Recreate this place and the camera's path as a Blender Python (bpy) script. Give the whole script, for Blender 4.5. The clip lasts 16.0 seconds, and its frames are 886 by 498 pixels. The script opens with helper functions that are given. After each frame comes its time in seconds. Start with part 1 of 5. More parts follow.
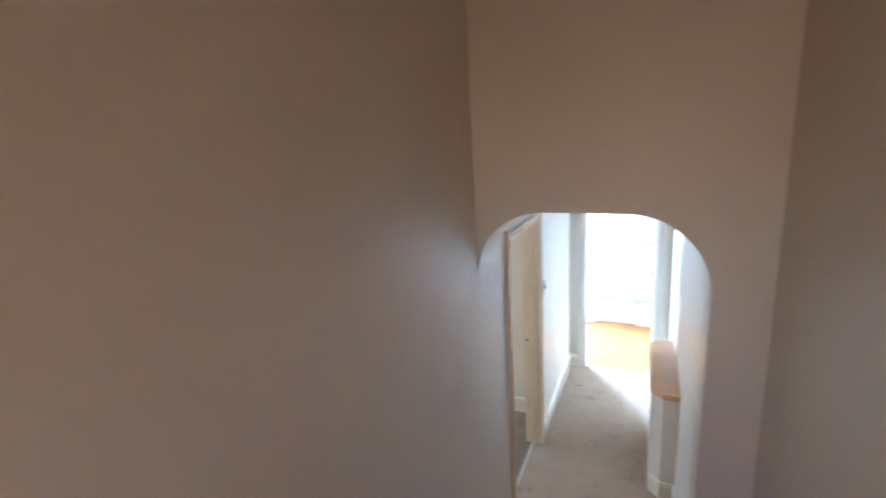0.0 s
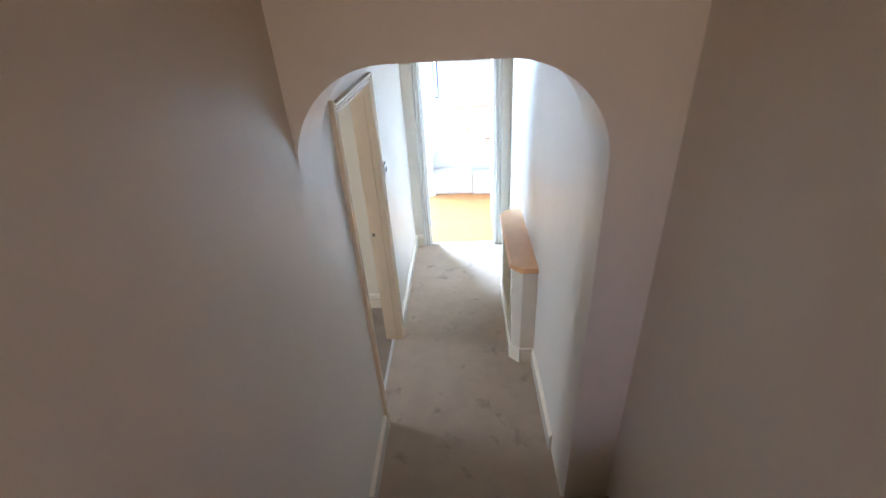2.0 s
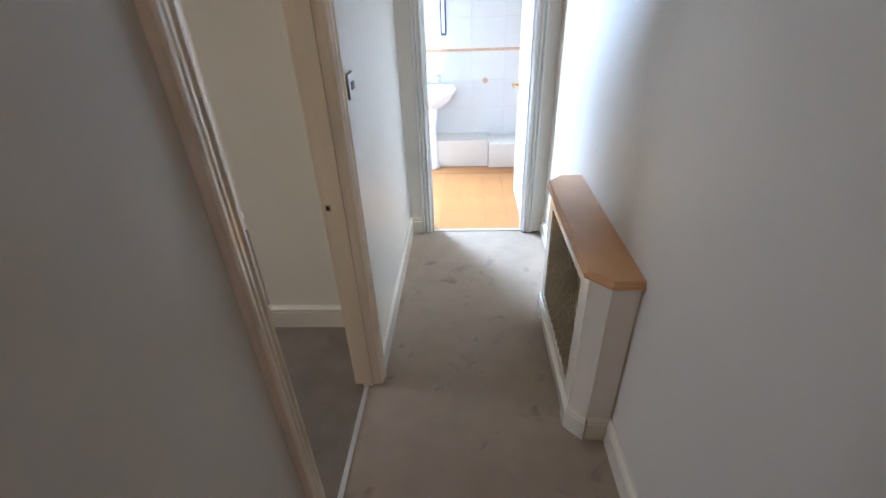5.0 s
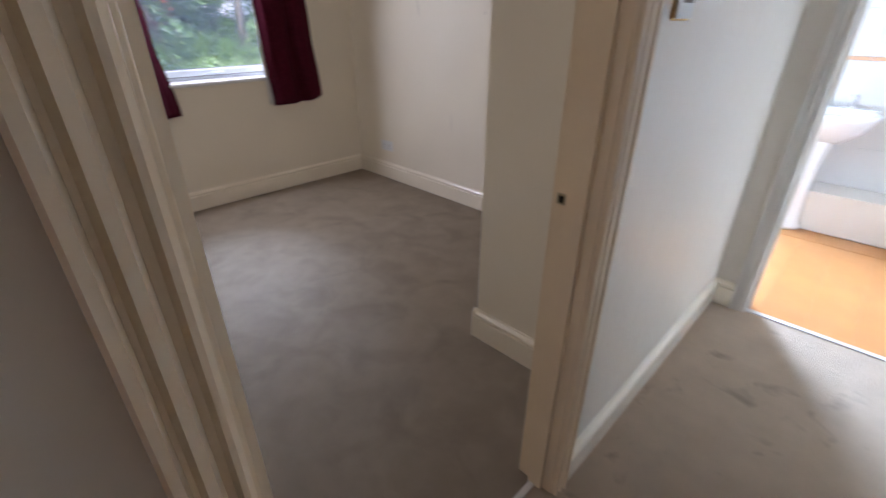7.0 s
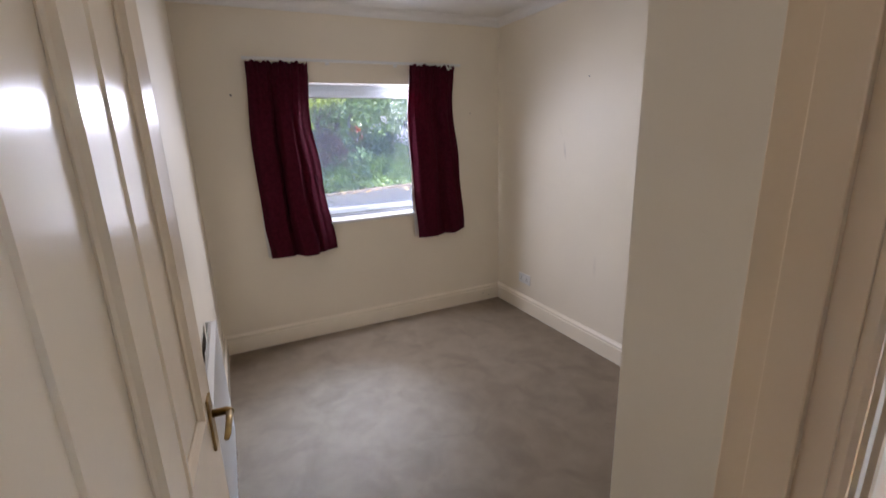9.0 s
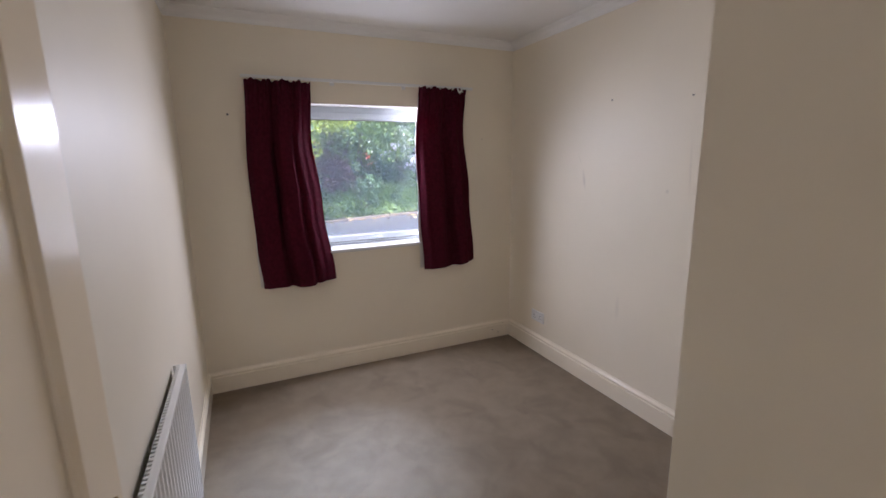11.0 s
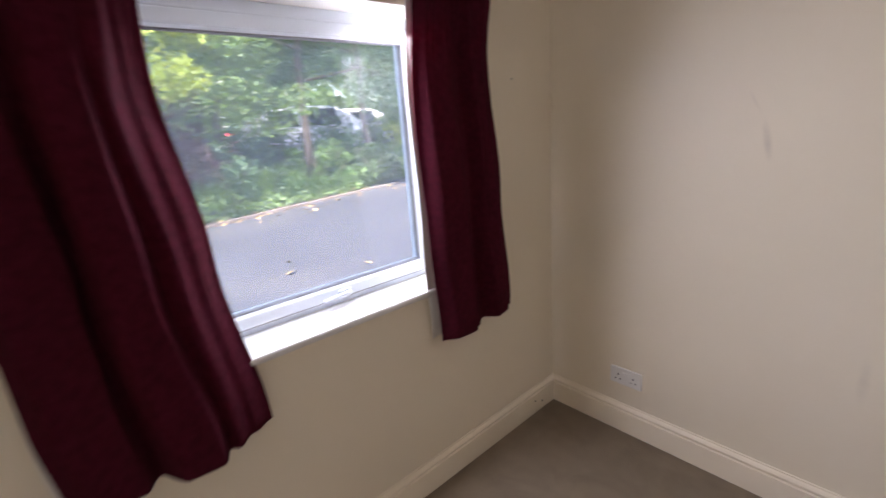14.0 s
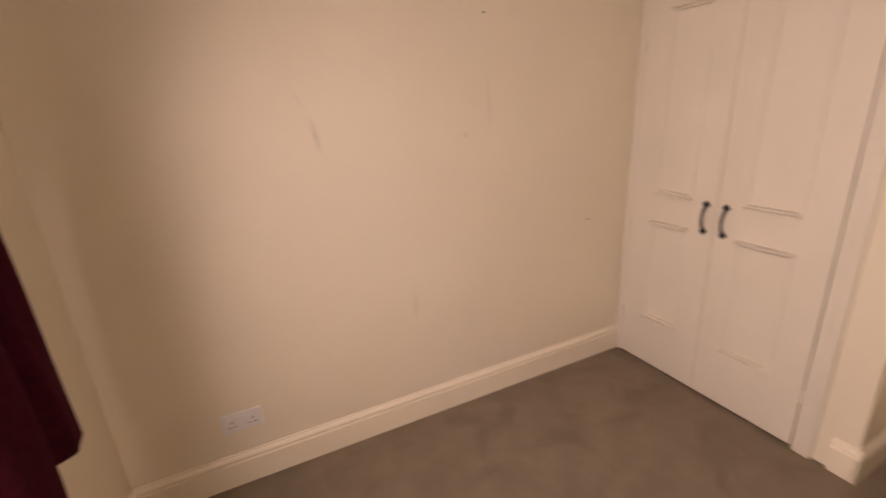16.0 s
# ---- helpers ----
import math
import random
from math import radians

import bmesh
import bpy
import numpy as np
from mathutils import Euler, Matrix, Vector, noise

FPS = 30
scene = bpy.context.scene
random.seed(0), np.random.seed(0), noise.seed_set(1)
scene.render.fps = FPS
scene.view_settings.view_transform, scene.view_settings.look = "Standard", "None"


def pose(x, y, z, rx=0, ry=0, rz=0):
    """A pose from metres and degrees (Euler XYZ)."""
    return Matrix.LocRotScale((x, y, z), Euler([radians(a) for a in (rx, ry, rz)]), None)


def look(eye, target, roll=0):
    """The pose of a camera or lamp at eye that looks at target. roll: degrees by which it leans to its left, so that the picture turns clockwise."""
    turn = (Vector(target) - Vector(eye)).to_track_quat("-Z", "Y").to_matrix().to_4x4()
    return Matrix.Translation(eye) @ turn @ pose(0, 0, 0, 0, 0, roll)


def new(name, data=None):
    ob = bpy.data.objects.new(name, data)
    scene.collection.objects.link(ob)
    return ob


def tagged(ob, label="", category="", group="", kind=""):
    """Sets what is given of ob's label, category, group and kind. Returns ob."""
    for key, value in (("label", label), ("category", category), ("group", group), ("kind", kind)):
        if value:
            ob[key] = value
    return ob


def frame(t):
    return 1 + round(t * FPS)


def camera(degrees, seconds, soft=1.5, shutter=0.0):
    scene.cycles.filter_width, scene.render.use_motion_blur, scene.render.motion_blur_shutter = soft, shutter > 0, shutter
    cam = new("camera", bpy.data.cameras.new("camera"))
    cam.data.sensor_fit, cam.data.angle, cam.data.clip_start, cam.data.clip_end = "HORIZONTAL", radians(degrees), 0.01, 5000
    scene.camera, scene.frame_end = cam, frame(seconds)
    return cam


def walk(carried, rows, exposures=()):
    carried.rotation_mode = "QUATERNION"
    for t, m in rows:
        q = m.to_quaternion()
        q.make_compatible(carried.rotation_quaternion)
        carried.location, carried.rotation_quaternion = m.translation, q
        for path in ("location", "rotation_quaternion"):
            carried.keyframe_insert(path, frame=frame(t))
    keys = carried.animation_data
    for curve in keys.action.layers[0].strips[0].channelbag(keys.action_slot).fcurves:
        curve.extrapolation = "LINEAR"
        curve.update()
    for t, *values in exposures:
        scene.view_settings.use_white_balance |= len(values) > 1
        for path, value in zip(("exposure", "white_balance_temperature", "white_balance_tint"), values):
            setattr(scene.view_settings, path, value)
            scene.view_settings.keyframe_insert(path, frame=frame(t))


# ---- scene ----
cam = camera(90.2, 16.0, shutter=0.5)
EXPOSURES = [(0, 3.4, 5750, 19), (1.0, 3.4, 5750, 19), (2.0, 3.3, 5900, 20), (2.5, 3.15, 6000, 21), (3.0, 3.1, 5850, 20), (5.5, 2.4, 6300, 25), (6.5, 2.5, 6450, 27), (7.0, 2.32, 6600, 29), (7.5, 2.8, 7000, 33), (8.0, 2.65, 7050, 33), (8.5, 2.5, 6850, 29), (9.5, 2.45, 6700, 29), (12.0, 2.25, 6600, 30), (12.5, 2.22, 6550, 30), (13.5, 2.45, 6450, 31), (14.0, 2.4, 7100, 32), (14.5, 2.15, 8850, 40), (15, 1.6, 10800, 48), (15.5, 2.0, 19500, 58), (16, 2.55, 10400, 48)]
PATH = [
    (0, (0.784, -0.749, 2.566), (-0.054, 1.013, 2.127), -3.5),
    (0.5, (0.676, -0.674, 2.539), (0.282, 1.222, 2.04), -2.8),
    (1, (0.598, -0.594, 2.491), (0.462, 1.286, 1.823), -2.8),
    (1.5, (0.57, -0.406, 2.447), (0.459, 1.404, 1.604), -2.2),
    (2, (0.562, -0.129, 2.421), (0.455, 1.603, 1.426), -3.7),
    (2.5, (0.529, 0.167, 2.376), (0.437, 1.883, 1.353), -3.4),
    (3, (0.497, 0.335, 2.296), (0.419, 2.054, 1.276), -2.7),
    (5.5, (0.431, 1.336, 1.541), (0.303, 3.042, 0.505), -1.9),
    (6, (0.426, 1.538, 1.409), (-0.038, 3.239, 0.464), 0.3),
    (6.5, (0.406, 1.677, 1.344), (-0.472, 3.22, 0.423), 2.6),
    (7, (0.381, 1.763, 1.336), (-0.867, 3.024, 0.412), 0.1),
    (7.5, (0.353, 1.866, 1.375), (-1.147, 2.847, 0.488), 0.1),
    (8, (0.318, 1.97, 1.435), (-1.333, 2.802, 0.672), -1.2),
    (8.5, (0.199, 1.971, 1.513), (-1.493, 2.825, 0.875), -1.8),
    (9, (0.199, 2.046, 1.578), (-1.549, 2.878, 1.064), -1.9),
    (9.5, (0.165, 2.026, 1.53), (-1.605, 2.883, 1.169), -2.3),
    (12, (-0.468, 2.242, 1.564), (-2.248, 3.043, 1.13), 0.7),
    (12.5, (-0.82, 2.222, 1.537), (-2.595, 3.02, 1.076), 1.3),
    (13, (-1.173, 2.287, 1.567), (-2.952, 3.035, 1.04), 1.1),
    (13.5, (-1.578, 2.334, 1.537), (-3.299, 3.201, 1.003), -0.1),
    (14, (-1.952, 2.405, 1.556), (-3.409, 3.662, 1.012), -4.4),
    (14.5, (-2.251, 2.495, 1.554), (-3.294, 4.1, 0.976), -4.9),
    (15, (-2.48, 2.53, 1.536), (-2.849, 4.415, 0.98), -5.2),
    (15.5, (-2.614, 2.572, 1.59), (-2.322, 4.437, 0.931), -4.7),
    (16, (-2.696, 2.519, 1.513), (-1.884, 4.235, 0.883), -3.0),
]
walk(cam, [(t, look(eye, target, roll)) for t, eye, target, roll in PATH], exposures=EXPOSURES)

# ---------- world, sun, window light, added landing lamp ---
world = bpy.data.worlds.new("world")
scene.world = world
world.use_nodes = True
wn = world.node_tree.nodes
sky = wn.new("ShaderNodeTexSky")
sky.sky_type = "NISHITA"
sky.sun_disc = False
sky.sun_elevation = radians(59)
sky.sun_rotation = radians(125)
wn["Background"].inputs["Strength"].default_value = 0.15
world.node_tree.links.new(sky.outputs[0], wn["Background"].inputs["Color"])

sun = new("sun", bpy.data.lights.new("sun", "SUN"))
sun.data.energy, sun.data.angle, sun.data.color = 5.0, radians(12), (1.0, 0.97, 0.93)
sun.matrix_world = look((0, 0, 0), (-0.42, 0.30, -0.86))


def area_lamp(name, m, w, h, watts, colour):
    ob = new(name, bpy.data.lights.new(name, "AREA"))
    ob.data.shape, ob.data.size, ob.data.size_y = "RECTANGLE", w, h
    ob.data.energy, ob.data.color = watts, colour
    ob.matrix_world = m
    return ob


# lamps stand in for daylight at bedroom and bathroom windows; landing lamp is added
area_lamp("bedroom_daylight", look((-3.372, 3.115, 1.43), (-2.372, 3.09, 1.43)), 0.84, 0.82, 1.7, (0.76, 0.88, 1.0))
# inside the glass, these two steer the stand-in sky light down to the floor
high_sky = area_lamp("bedroom_high_sky", look((-3.300, 3.115, 1.80), (-2.300, 3.06, 0.86)), 0.80, 0.20, 4.0, (0.72, 0.86, 1.0))
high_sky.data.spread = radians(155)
sky_gap = area_lamp("bedroom_sky_gap", look((-3.30, 3.22, 1.64), (-1.85, 2.40, 0.0)), 0.22, 0.15, 1.15, (0.45, 0.71, 1.0))
sky_gap.data.spread = radians(42)
bath_light = area_lamp("bathroom_daylight", look((-0.66, 5.46, 1.70), (0.6, 3.9, 0.45)), 0.40, 0.50, 17, (0.46, 0.715, 1.0))
bath_light.data.spread = radians(115)
# no window is known upstairs; warm lamp added to light the stairwell walls
area_lamp("landing_fill", look((0.62, -3.35, 2.3), (0.62, 0, 2.0)), 0.8, 0.9, 0.62, (1.0, 0.50, 0.19))

# ---------- materials ----------


def material(name, colour, rough=0.6, metal=0.0, vary=0.06, scale=3.0, bump=0.0, bump_scale=200.0, stain=None, stain_scale=2.5, stain_at=(0.52, 0.72), coat=0.0, island=0.0, noise_rough=0.0, wavy=0.0):
    m = bpy.data.materials.new(name)
    m.use_nodes = True
    nt = m.node_tree
    n, l = nt.nodes, nt.links
    b = n["Principled BSDF"]
    b.inputs["Roughness"].default_value, b.inputs["Metallic"].default_value = rough, metal
    b.inputs["Coat Weight"].default_value, b.inputs["Coat Roughness"].default_value = coat, 0.08
    tc = n.new("ShaderNodeTexCoord")
    big = n.new("ShaderNodeTexNoise")
    big.inputs["Scale"].default_value, big.inputs["Detail"].default_value = scale, 6
    l.new(tc.outputs["Object"], big.inputs["Vector"])
    ramp = n.new("ShaderNodeMapRange")
    ramp.inputs["From Min"].default_value, ramp.inputs["From Max"].default_value = 0.3, 0.7
    ramp.inputs["To Min"].default_value, ramp.inputs["To Max"].default_value = 1 - vary, 1 + vary
    l.new(big.outputs["Fac"], ramp.inputs["Value"])
    mul = n.new("ShaderNodeMix")
    mul.data_type, mul.blend_type = "RGBA", "MULTIPLY"
    mul.inputs["Factor"].default_value = 1.0
    mul.inputs["A"].default_value = (*colour, 1)
    l.new(ramp.outputs[0], mul.inputs["B"])
    out = mul.outputs["Result"]
    if stain:
        sn = n.new("ShaderNodeTexNoise")
        sn.inputs["Scale"].default_value, sn.inputs["Detail"].default_value, sn.inputs["Distortion"].default_value = stain_scale, 4, 0.6
        l.new(tc.outputs["Object"], sn.inputs["Vector"])
        sr = n.new("ShaderNodeMapRange")
        sr.inputs["From Min"].default_value, sr.inputs["From Max"].default_value = stain_at
        l.new(sn.outputs["Fac"], sr.inputs["Value"])
        sm = n.new("ShaderNodeMix")
        sm.data_type = "RGBA"
        sm.inputs["B"].default_value = (*stain, 1)
        l.new(out, sm.inputs["A"])
        l.new(sr.outputs[0], sm.inputs["Factor"])
        out = sm.outputs["Result"]
    if island:
        gi, oi = n.new("ShaderNodeNewGeometry"), n.new("ShaderNodeObjectInfo")
        ad = n.new("ShaderNodeMath")
        ad.operation = "ADD"
        l.new(gi.outputs["Random Per Island"], ad.inputs[0])
        l.new(oi.outputs["Random"], ad.inputs[1])
        fr = n.new("ShaderNodeMath")
        fr.operation = "FRACT"
        l.new(ad.outputs[0], fr.inputs[0])
        hv = n.new("ShaderNodeMapRange")
        hv.inputs["To Min"].default_value, hv.inputs["To Max"].default_value = 1 - island, 1 + island
        l.new(fr.outputs[0], hv.inputs["Value"])
        im = n.new("ShaderNodeMix")
        im.data_type, im.blend_type = "RGBA", "MULTIPLY"
        im.inputs["Factor"].default_value = 1.0
        l.new(out, im.inputs["A"])
        l.new(hv.outputs[0], im.inputs["B"])
        out = im.outputs["Result"]
    l.new(out, b.inputs["Base Color"])
    if noise_rough:
        rr = n.new("ShaderNodeMapRange")
        rr.inputs["To Min"].default_value, rr.inputs["To Max"].default_value = rough - noise_rough, rough + noise_rough
        l.new(big.outputs["Fac"], rr.inputs["Value"])
        l.new(rr.outputs[0], b.inputs["Roughness"])
    if bump:
        fine = n.new("ShaderNodeTexNoise")
        fine.inputs["Scale"].default_value, fine.inputs["Detail"].default_value = bump_scale, 5
        l.new(tc.outputs["Object"], fine.inputs["Vector"])
        bp = n.new("ShaderNodeBump")
        bp.inputs["Strength"].default_value, bp.inputs["Distance"].default_value = bump, 0.01
        l.new(fine.outputs["Fac"], bp.inputs["Height"])
        l.new(bp.outputs[0], b.inputs["Normal"])
        if wavy:
            slow = n.new("ShaderNodeTexNoise")
            slow.inputs["Scale"].default_value, slow.inputs["Detail"].default_value = 4.5, 3
            l.new(tc.outputs["Object"], slow.inputs["Vector"])
            wb = n.new("ShaderNodeBump")
            wb.inputs["Strength"].default_value, wb.inputs["Distance"].default_value = wavy, 0.05
            l.new(slow.outputs["Fac"], wb.inputs["Height"])
            l.new(wb.outputs[0], bp.inputs["Normal"])
    return m


PAINT = material("magnolia_wall_paint", (0.84, 0.752, 0.605), 0.48, vary=0.025, scale=1.6, bump=0.035, bump_scale=110, noise_rough=0.08, wavy=0.06)
PAINT_HALL = material("magnolia_silk_paint", (0.81, 0.738, 0.63), 0.40, vary=0.025, scale=1.6, bump=0.035, bump_scale=110, noise_rough=0.08, wavy=0.15)
YN = 4.278
SCUFFED = material("scuffed_magnolia_paint", (0.84, 0.752, 0.605), 0.48, vary=0.03, scale=1.6, bump=0.035, bump_scale=110, noise_rough=0.08)


def with_scuffs(m, marks, colour):
    """Rubbed grey marks on a wall across y: (x, z, half length, half width, lean in degrees, strength)."""
    n, l = m.node_tree.nodes, m.node_tree.links
    b = n["Principled BSDF"]
    tc = n.new("ShaderNodeTexCoord")
    grain = n.new("ShaderNodeTexNoise")
    grain.inputs["Scale"].default_value, grain.inputs["Detail"].default_value = 45, 5
    l.new(tc.outputs["Object"], grain.inputs["Vector"])
    for x, z, a, w, lean, k in marks:
        mp = n.new("ShaderNodeMapping")
        mp.vector_type = "TEXTURE"
        mp.inputs["Location"].default_value = (x, YN, z)
        mp.inputs["Rotation"].default_value = (0, radians(lean), 0)
        mp.inputs["Scale"].default_value = (w, 1.0, a)
        l.new(tc.outputs["Object"], mp.inputs["Vector"])
        ln = n.new("ShaderNodeVectorMath")
        ln.operation = "LENGTH"
        l.new(mp.outputs[0], ln.inputs[0])
        mr = n.new("ShaderNodeMapRange")
        mr.interpolation_type = "SMOOTHSTEP"
        mr.inputs["From Min"].default_value, mr.inputs["From Max"].default_value = 1.15, 0.15
        mr.inputs["To Max"].default_value = k
        l.new(ln.outputs["Value"], mr.inputs["Value"])
        mu = n.new("ShaderNodeMath")
        mu.operation = "MULTIPLY"
        l.new(mr.outputs[0], mu.inputs[0])
        l.new(grain.outputs["Fac"], mu.inputs[1])
        mx = n.new("ShaderNodeMix")
        mx.data_type = "RGBA"
        mx.inputs["B"].default_value = (*colour, 1)
        l.new(mu.outputs[0], mx.inputs["Factor"])
        l.new(b.inputs["Base Color"].links[0].from_socket, mx.inputs["A"])
        l.new(mx.outputs["Result"], b.inputs["Base Color"])
    return m


CEIL = material("white_ceiling_paint", (0.86, 0.84, 0.80), 0.8, vary=0.02)
with_scuffs(SCUFFED, [(-2.372, 1.415, 0.080, 0.015, -11, 0.42), (-2.42, 1.55, 0.05, 0.007, -28, 0.14), (-1.60, 1.50, 0.16, 0.010, -3, 0.22), (-1.725, 1.372, 0.014, 0.014, 0, 0.4), (-0.98, 0.87, 0.006, 0.03, 0, 0.9), (-2.02, 0.62, 0.10, 0.02, 0, 0.2)], (0.30, 0.25, 0.22))
GLOSS = material("cream_gloss_woodwork", (0.92, 0.825, 0.67), 0.16, vary=0.02, scale=4, bump=0.05, bump_scale=35, coat=0.3)
FRAMEGLOSS = material("deep_cream_gloss_frame", (0.94, 0.775, 0.565), 0.2, vary=0.03, scale=5, bump=0.06, bump_scale=35, coat=0.25)
DOORGLOSS = material("cream_gloss_door_paint", (0.93, 0.79, 0.605), 0.19, vary=0.015, scale=3, bump=0.05, bump_scale=16, noise_rough=0.06)
DOORGLOSS.node_tree.nodes["Principled BSDF"].inputs["Specular IOR Level"].default_value = 0.085
WHITEGLOSS = material("white_satin_woodwork", (0.78, 0.73, 0.65), 0.25, vary=0.02, scale=4, bump=0.04, bump_scale=40)
# taupe carpet as two copies; the rooms' brightness difference is put into their colours
CARPET = material("taupe_carpet_lightened", (0.56, 0.425, 0.305), 0.95, vary=0.07, scale=7.0, bump=0.8, bump_scale=420, stain=(0.30, 0.23, 0.168), stain_scale=7.5, stain_at=(0.60, 0.80))
CARPET_DARKENED = material("taupe_carpet_darkened", (0.325, 0.249, 0.175), 0.95, vary=0.08, scale=9.0, bump=0.9, bump_scale=420, stain=(0.262, 0.20, 0.14), stain_scale=4.6, stain_at=(0.46, 0.70))
CUPPAINT = material("cream_eggshell_cupboard", (0.79, 0.725, 0.62), 0.32, vary=0.02, scale=3, bump=0.04, bump_scale=60)
AGED = material("aged_brass", (0.42, 0.29, 0.12), 0.38, metal=0.9, vary=0.2, scale=40)
WOODTOP = material("beech_veneer_shelf", (0.78, 0.42, 0.185), 0.36, vary=0.08, scale=6, bump=0.03, bump_scale=90)
LAMINATE = material("orange_beech_laminate", (0.54, 0.225, 0.068), 0.3, vary=0.08, scale=5, island=0.06)
UPVC = material("white_plastic_window", (0.74, 0.81, 0.88), 0.25, vary=0.01)
SILL = material("white_gloss_sill", (0.76, 0.75, 0.73), 0.2, vary=0.015)
CLOTH = material("burgundy_woven_curtain", (0.074, 0.007, 0.017), 0.95, vary=0.30, scale=45, bump=0.5, bump_scale=500)
CLOTH.node_tree.nodes["Principled BSDF"].inputs["Specular IOR Level"].default_value = 0.12
LINING = material("white_curtain_lining", (0.78, 0.76, 0.72), 0.9, vary=0.03, bump=0.2, bump_scale=400)
BRASS = material("brass", (0.72, 0.48, 0.18), 0.25, metal=1.0, vary=0.08, scale=20)
BLACKIRON = material("black_iron", (0.025, 0.024, 0.023), 0.45, metal=0.6, vary=0.15, scale=40, bump=0.2, bump_scale=150)
WIRE = material("antique_brass_wire", (0.52, 0.42, 0.27), 0.35, metal=0.35, vary=0.15, scale=60)
MESHBACK = material("brown_grille_fabric", (0.22, 0.165, 0.105), 0.9, vary=0.2, scale=60, bump=0.5, bump_scale=300)
PLASTIC = material("white_moulded_plastic", (0.78, 0.77, 0.74), 0.3, vary=0.01)
# near-black colour paints the shade inside holes, slots and gaps
RECESS_SHADE = material("recess_shade", (0.02, 0.018, 0.016), 0.8, vary=0.1)
CERAMIC = material("white_ceramic", (0.85, 0.84, 0.82), 0.08, vary=0.01, coat=0.4)
TILE = material("white_glazed_tile", (0.74, 0.71, 0.67), 0.12, vary=0.02, island=0.02)
GROUT = material("grey_grout", (0.72, 0.69, 0.65), 0.85, vary=0.05)
ORANGE = material("orange_border_tile", (0.72, 0.40, 0.24), 0.2, vary=0.15, scale=30)
CHROME = material("chrome", (0.75, 0.76, 0.78), 0.08, metal=1.0, vary=0.01)
NAVY = material("navy_frame", (0.03, 0.07, 0.16), 0.35, vary=0.1)
GASKET = material("grey_rubber_gasket", (0.22, 0.23, 0.25), 0.6, vary=0.1, scale=30)
ALU = material("aluminium_strip", (0.72, 0.71, 0.68), 0.35, metal=0.7, vary=0.04, scale=30)
SMUDGE = material("grey_scuff", (0.34, 0.30, 0.26), 0.8, vary=0.2, scale=60)
ASPHALT = material("worn_asphalt", (0.044, 0.047, 0.056), 0.75, vary=0.18, scale=0.7, bump=0.05, bump_scale=60, stain=(0.066, 0.067, 0.072), stain_scale=0.5)
SOIL = material("leaf_litter_soil", (0.085, 0.06, 0.042), 0.95, vary=0.4, scale=9, bump=0.8, bump_scale=40)
KERB = material("weathered_concrete_edging", (0.20, 0.165, 0.135), 0.9, vary=0.25, scale=6, bump=0.4, bump_scale=80)
BARK = material("grey_brown_bark", (0.17, 0.135, 0.105), 0.9, vary=0.3, scale=12, bump=0.8, bump_scale=50)
LEAF_A = material("mid_green_leaves", (0.12, 0.20, 0.075), 0.5, vary=0.35, scale=2.0, island=0.5)
LEAF_B = material("dark_evergreen_leaves", (0.095, 0.17, 0.09), 0.35, vary=0.3, scale=2.0, island=0.5)
LEAF_C = material("yellow_green_leaves", (0.30, 0.40, 0.07), 0.5, vary=0.25, scale=2.0, island=0.4)
LEAF_D = material("purple_brown_twigs", (0.115, 0.062, 0.055), 0.8, vary=0.3, scale=3.0, island=0.4)
GRASS = material("grass_blades", (0.12, 0.23, 0.065), 0.6, vary=0.3, scale=2.0, island=0.45)
LITTER = material("fallen_leaves", (0.36, 0.25, 0.12), 0.8, vary=0.3, scale=4, island=0.5)
STONE = material("brown_garden_brick", (0.24, 0.12, 0.08), 0.85, vary=0.2, scale=8, bump=0.5, bump_scale=80, island=0.25)
CARWHITE = material("white_car_paint", (0.80, 0.81, 0.83), 0.15, vary=0.01, coat=0.6)
CARRED = material("red_car_paint", (0.50, 0.035, 0.03), 0.2, vary=0.02, coat=0.6)
CARGLASS = material("dark_car_glass", (0.02, 0.025, 0.03), 0.05, vary=0.02)
TYRE = material("black_rubber", (0.02, 0.02, 0.02), 0.8, vary=0.1)
BRICKFAR = material("far_house_render", (0.42, 0.30, 0.24), 0.9, vary=0.12, scale=2)


def translucent(m, colour, k=0.4):
    """Lets part of the light through thin leaves."""
    n, l = m.node_tree.nodes, m.node_tree.links
    t, mx = n.new("ShaderNodeBsdfTranslucent"), n.new("ShaderNodeMixShader")
    t.inputs["Color"].default_value = (*colour, 1)
    mx.inputs[0].default_value = k
    l.new(n["Principled BSDF"].outputs[0], mx.inputs[1])
    l.new(t.outputs[0], mx.inputs[2])
    l.new(mx.outputs[0], n["Material Output"].inputs["Surface"])


translucent(LEAF_A, (0.22, 0.36, 0.07))
translucent(LEAF_B, (0.12, 0.24, 0.09), 0.3)
translucent(LEAF_C, (0.42, 0.50, 0.08), 0.45)
translucent(GRASS, (0.20, 0.34, 0.08))
translucent(CLOTH, (0.30, 0.012, 0.06), 0.14)
GLASS = bpy.data.materials.new("window_glass")
GLASS.use_nodes = True
gn, gl = GLASS.node_tree.nodes, GLASS.node_tree.links
gt, gg, gm = gn.new("ShaderNodeBsdfTransparent"), gn.new("ShaderNodeBsdfGlossy"), gn.new("ShaderNodeMixShader")
gf = gn.new("ShaderNodeFresnel")
gf.inputs["IOR"].default_value = 1.25
gt.inputs["Color"].default_value = (0.93, 0.98, 1.0, 1)
gg.inputs["Roughness"].default_value = 0.0
gl.new(gf.outputs[0], gm.inputs[0])
gl.new(gt.outputs[0], gm.inputs[1])
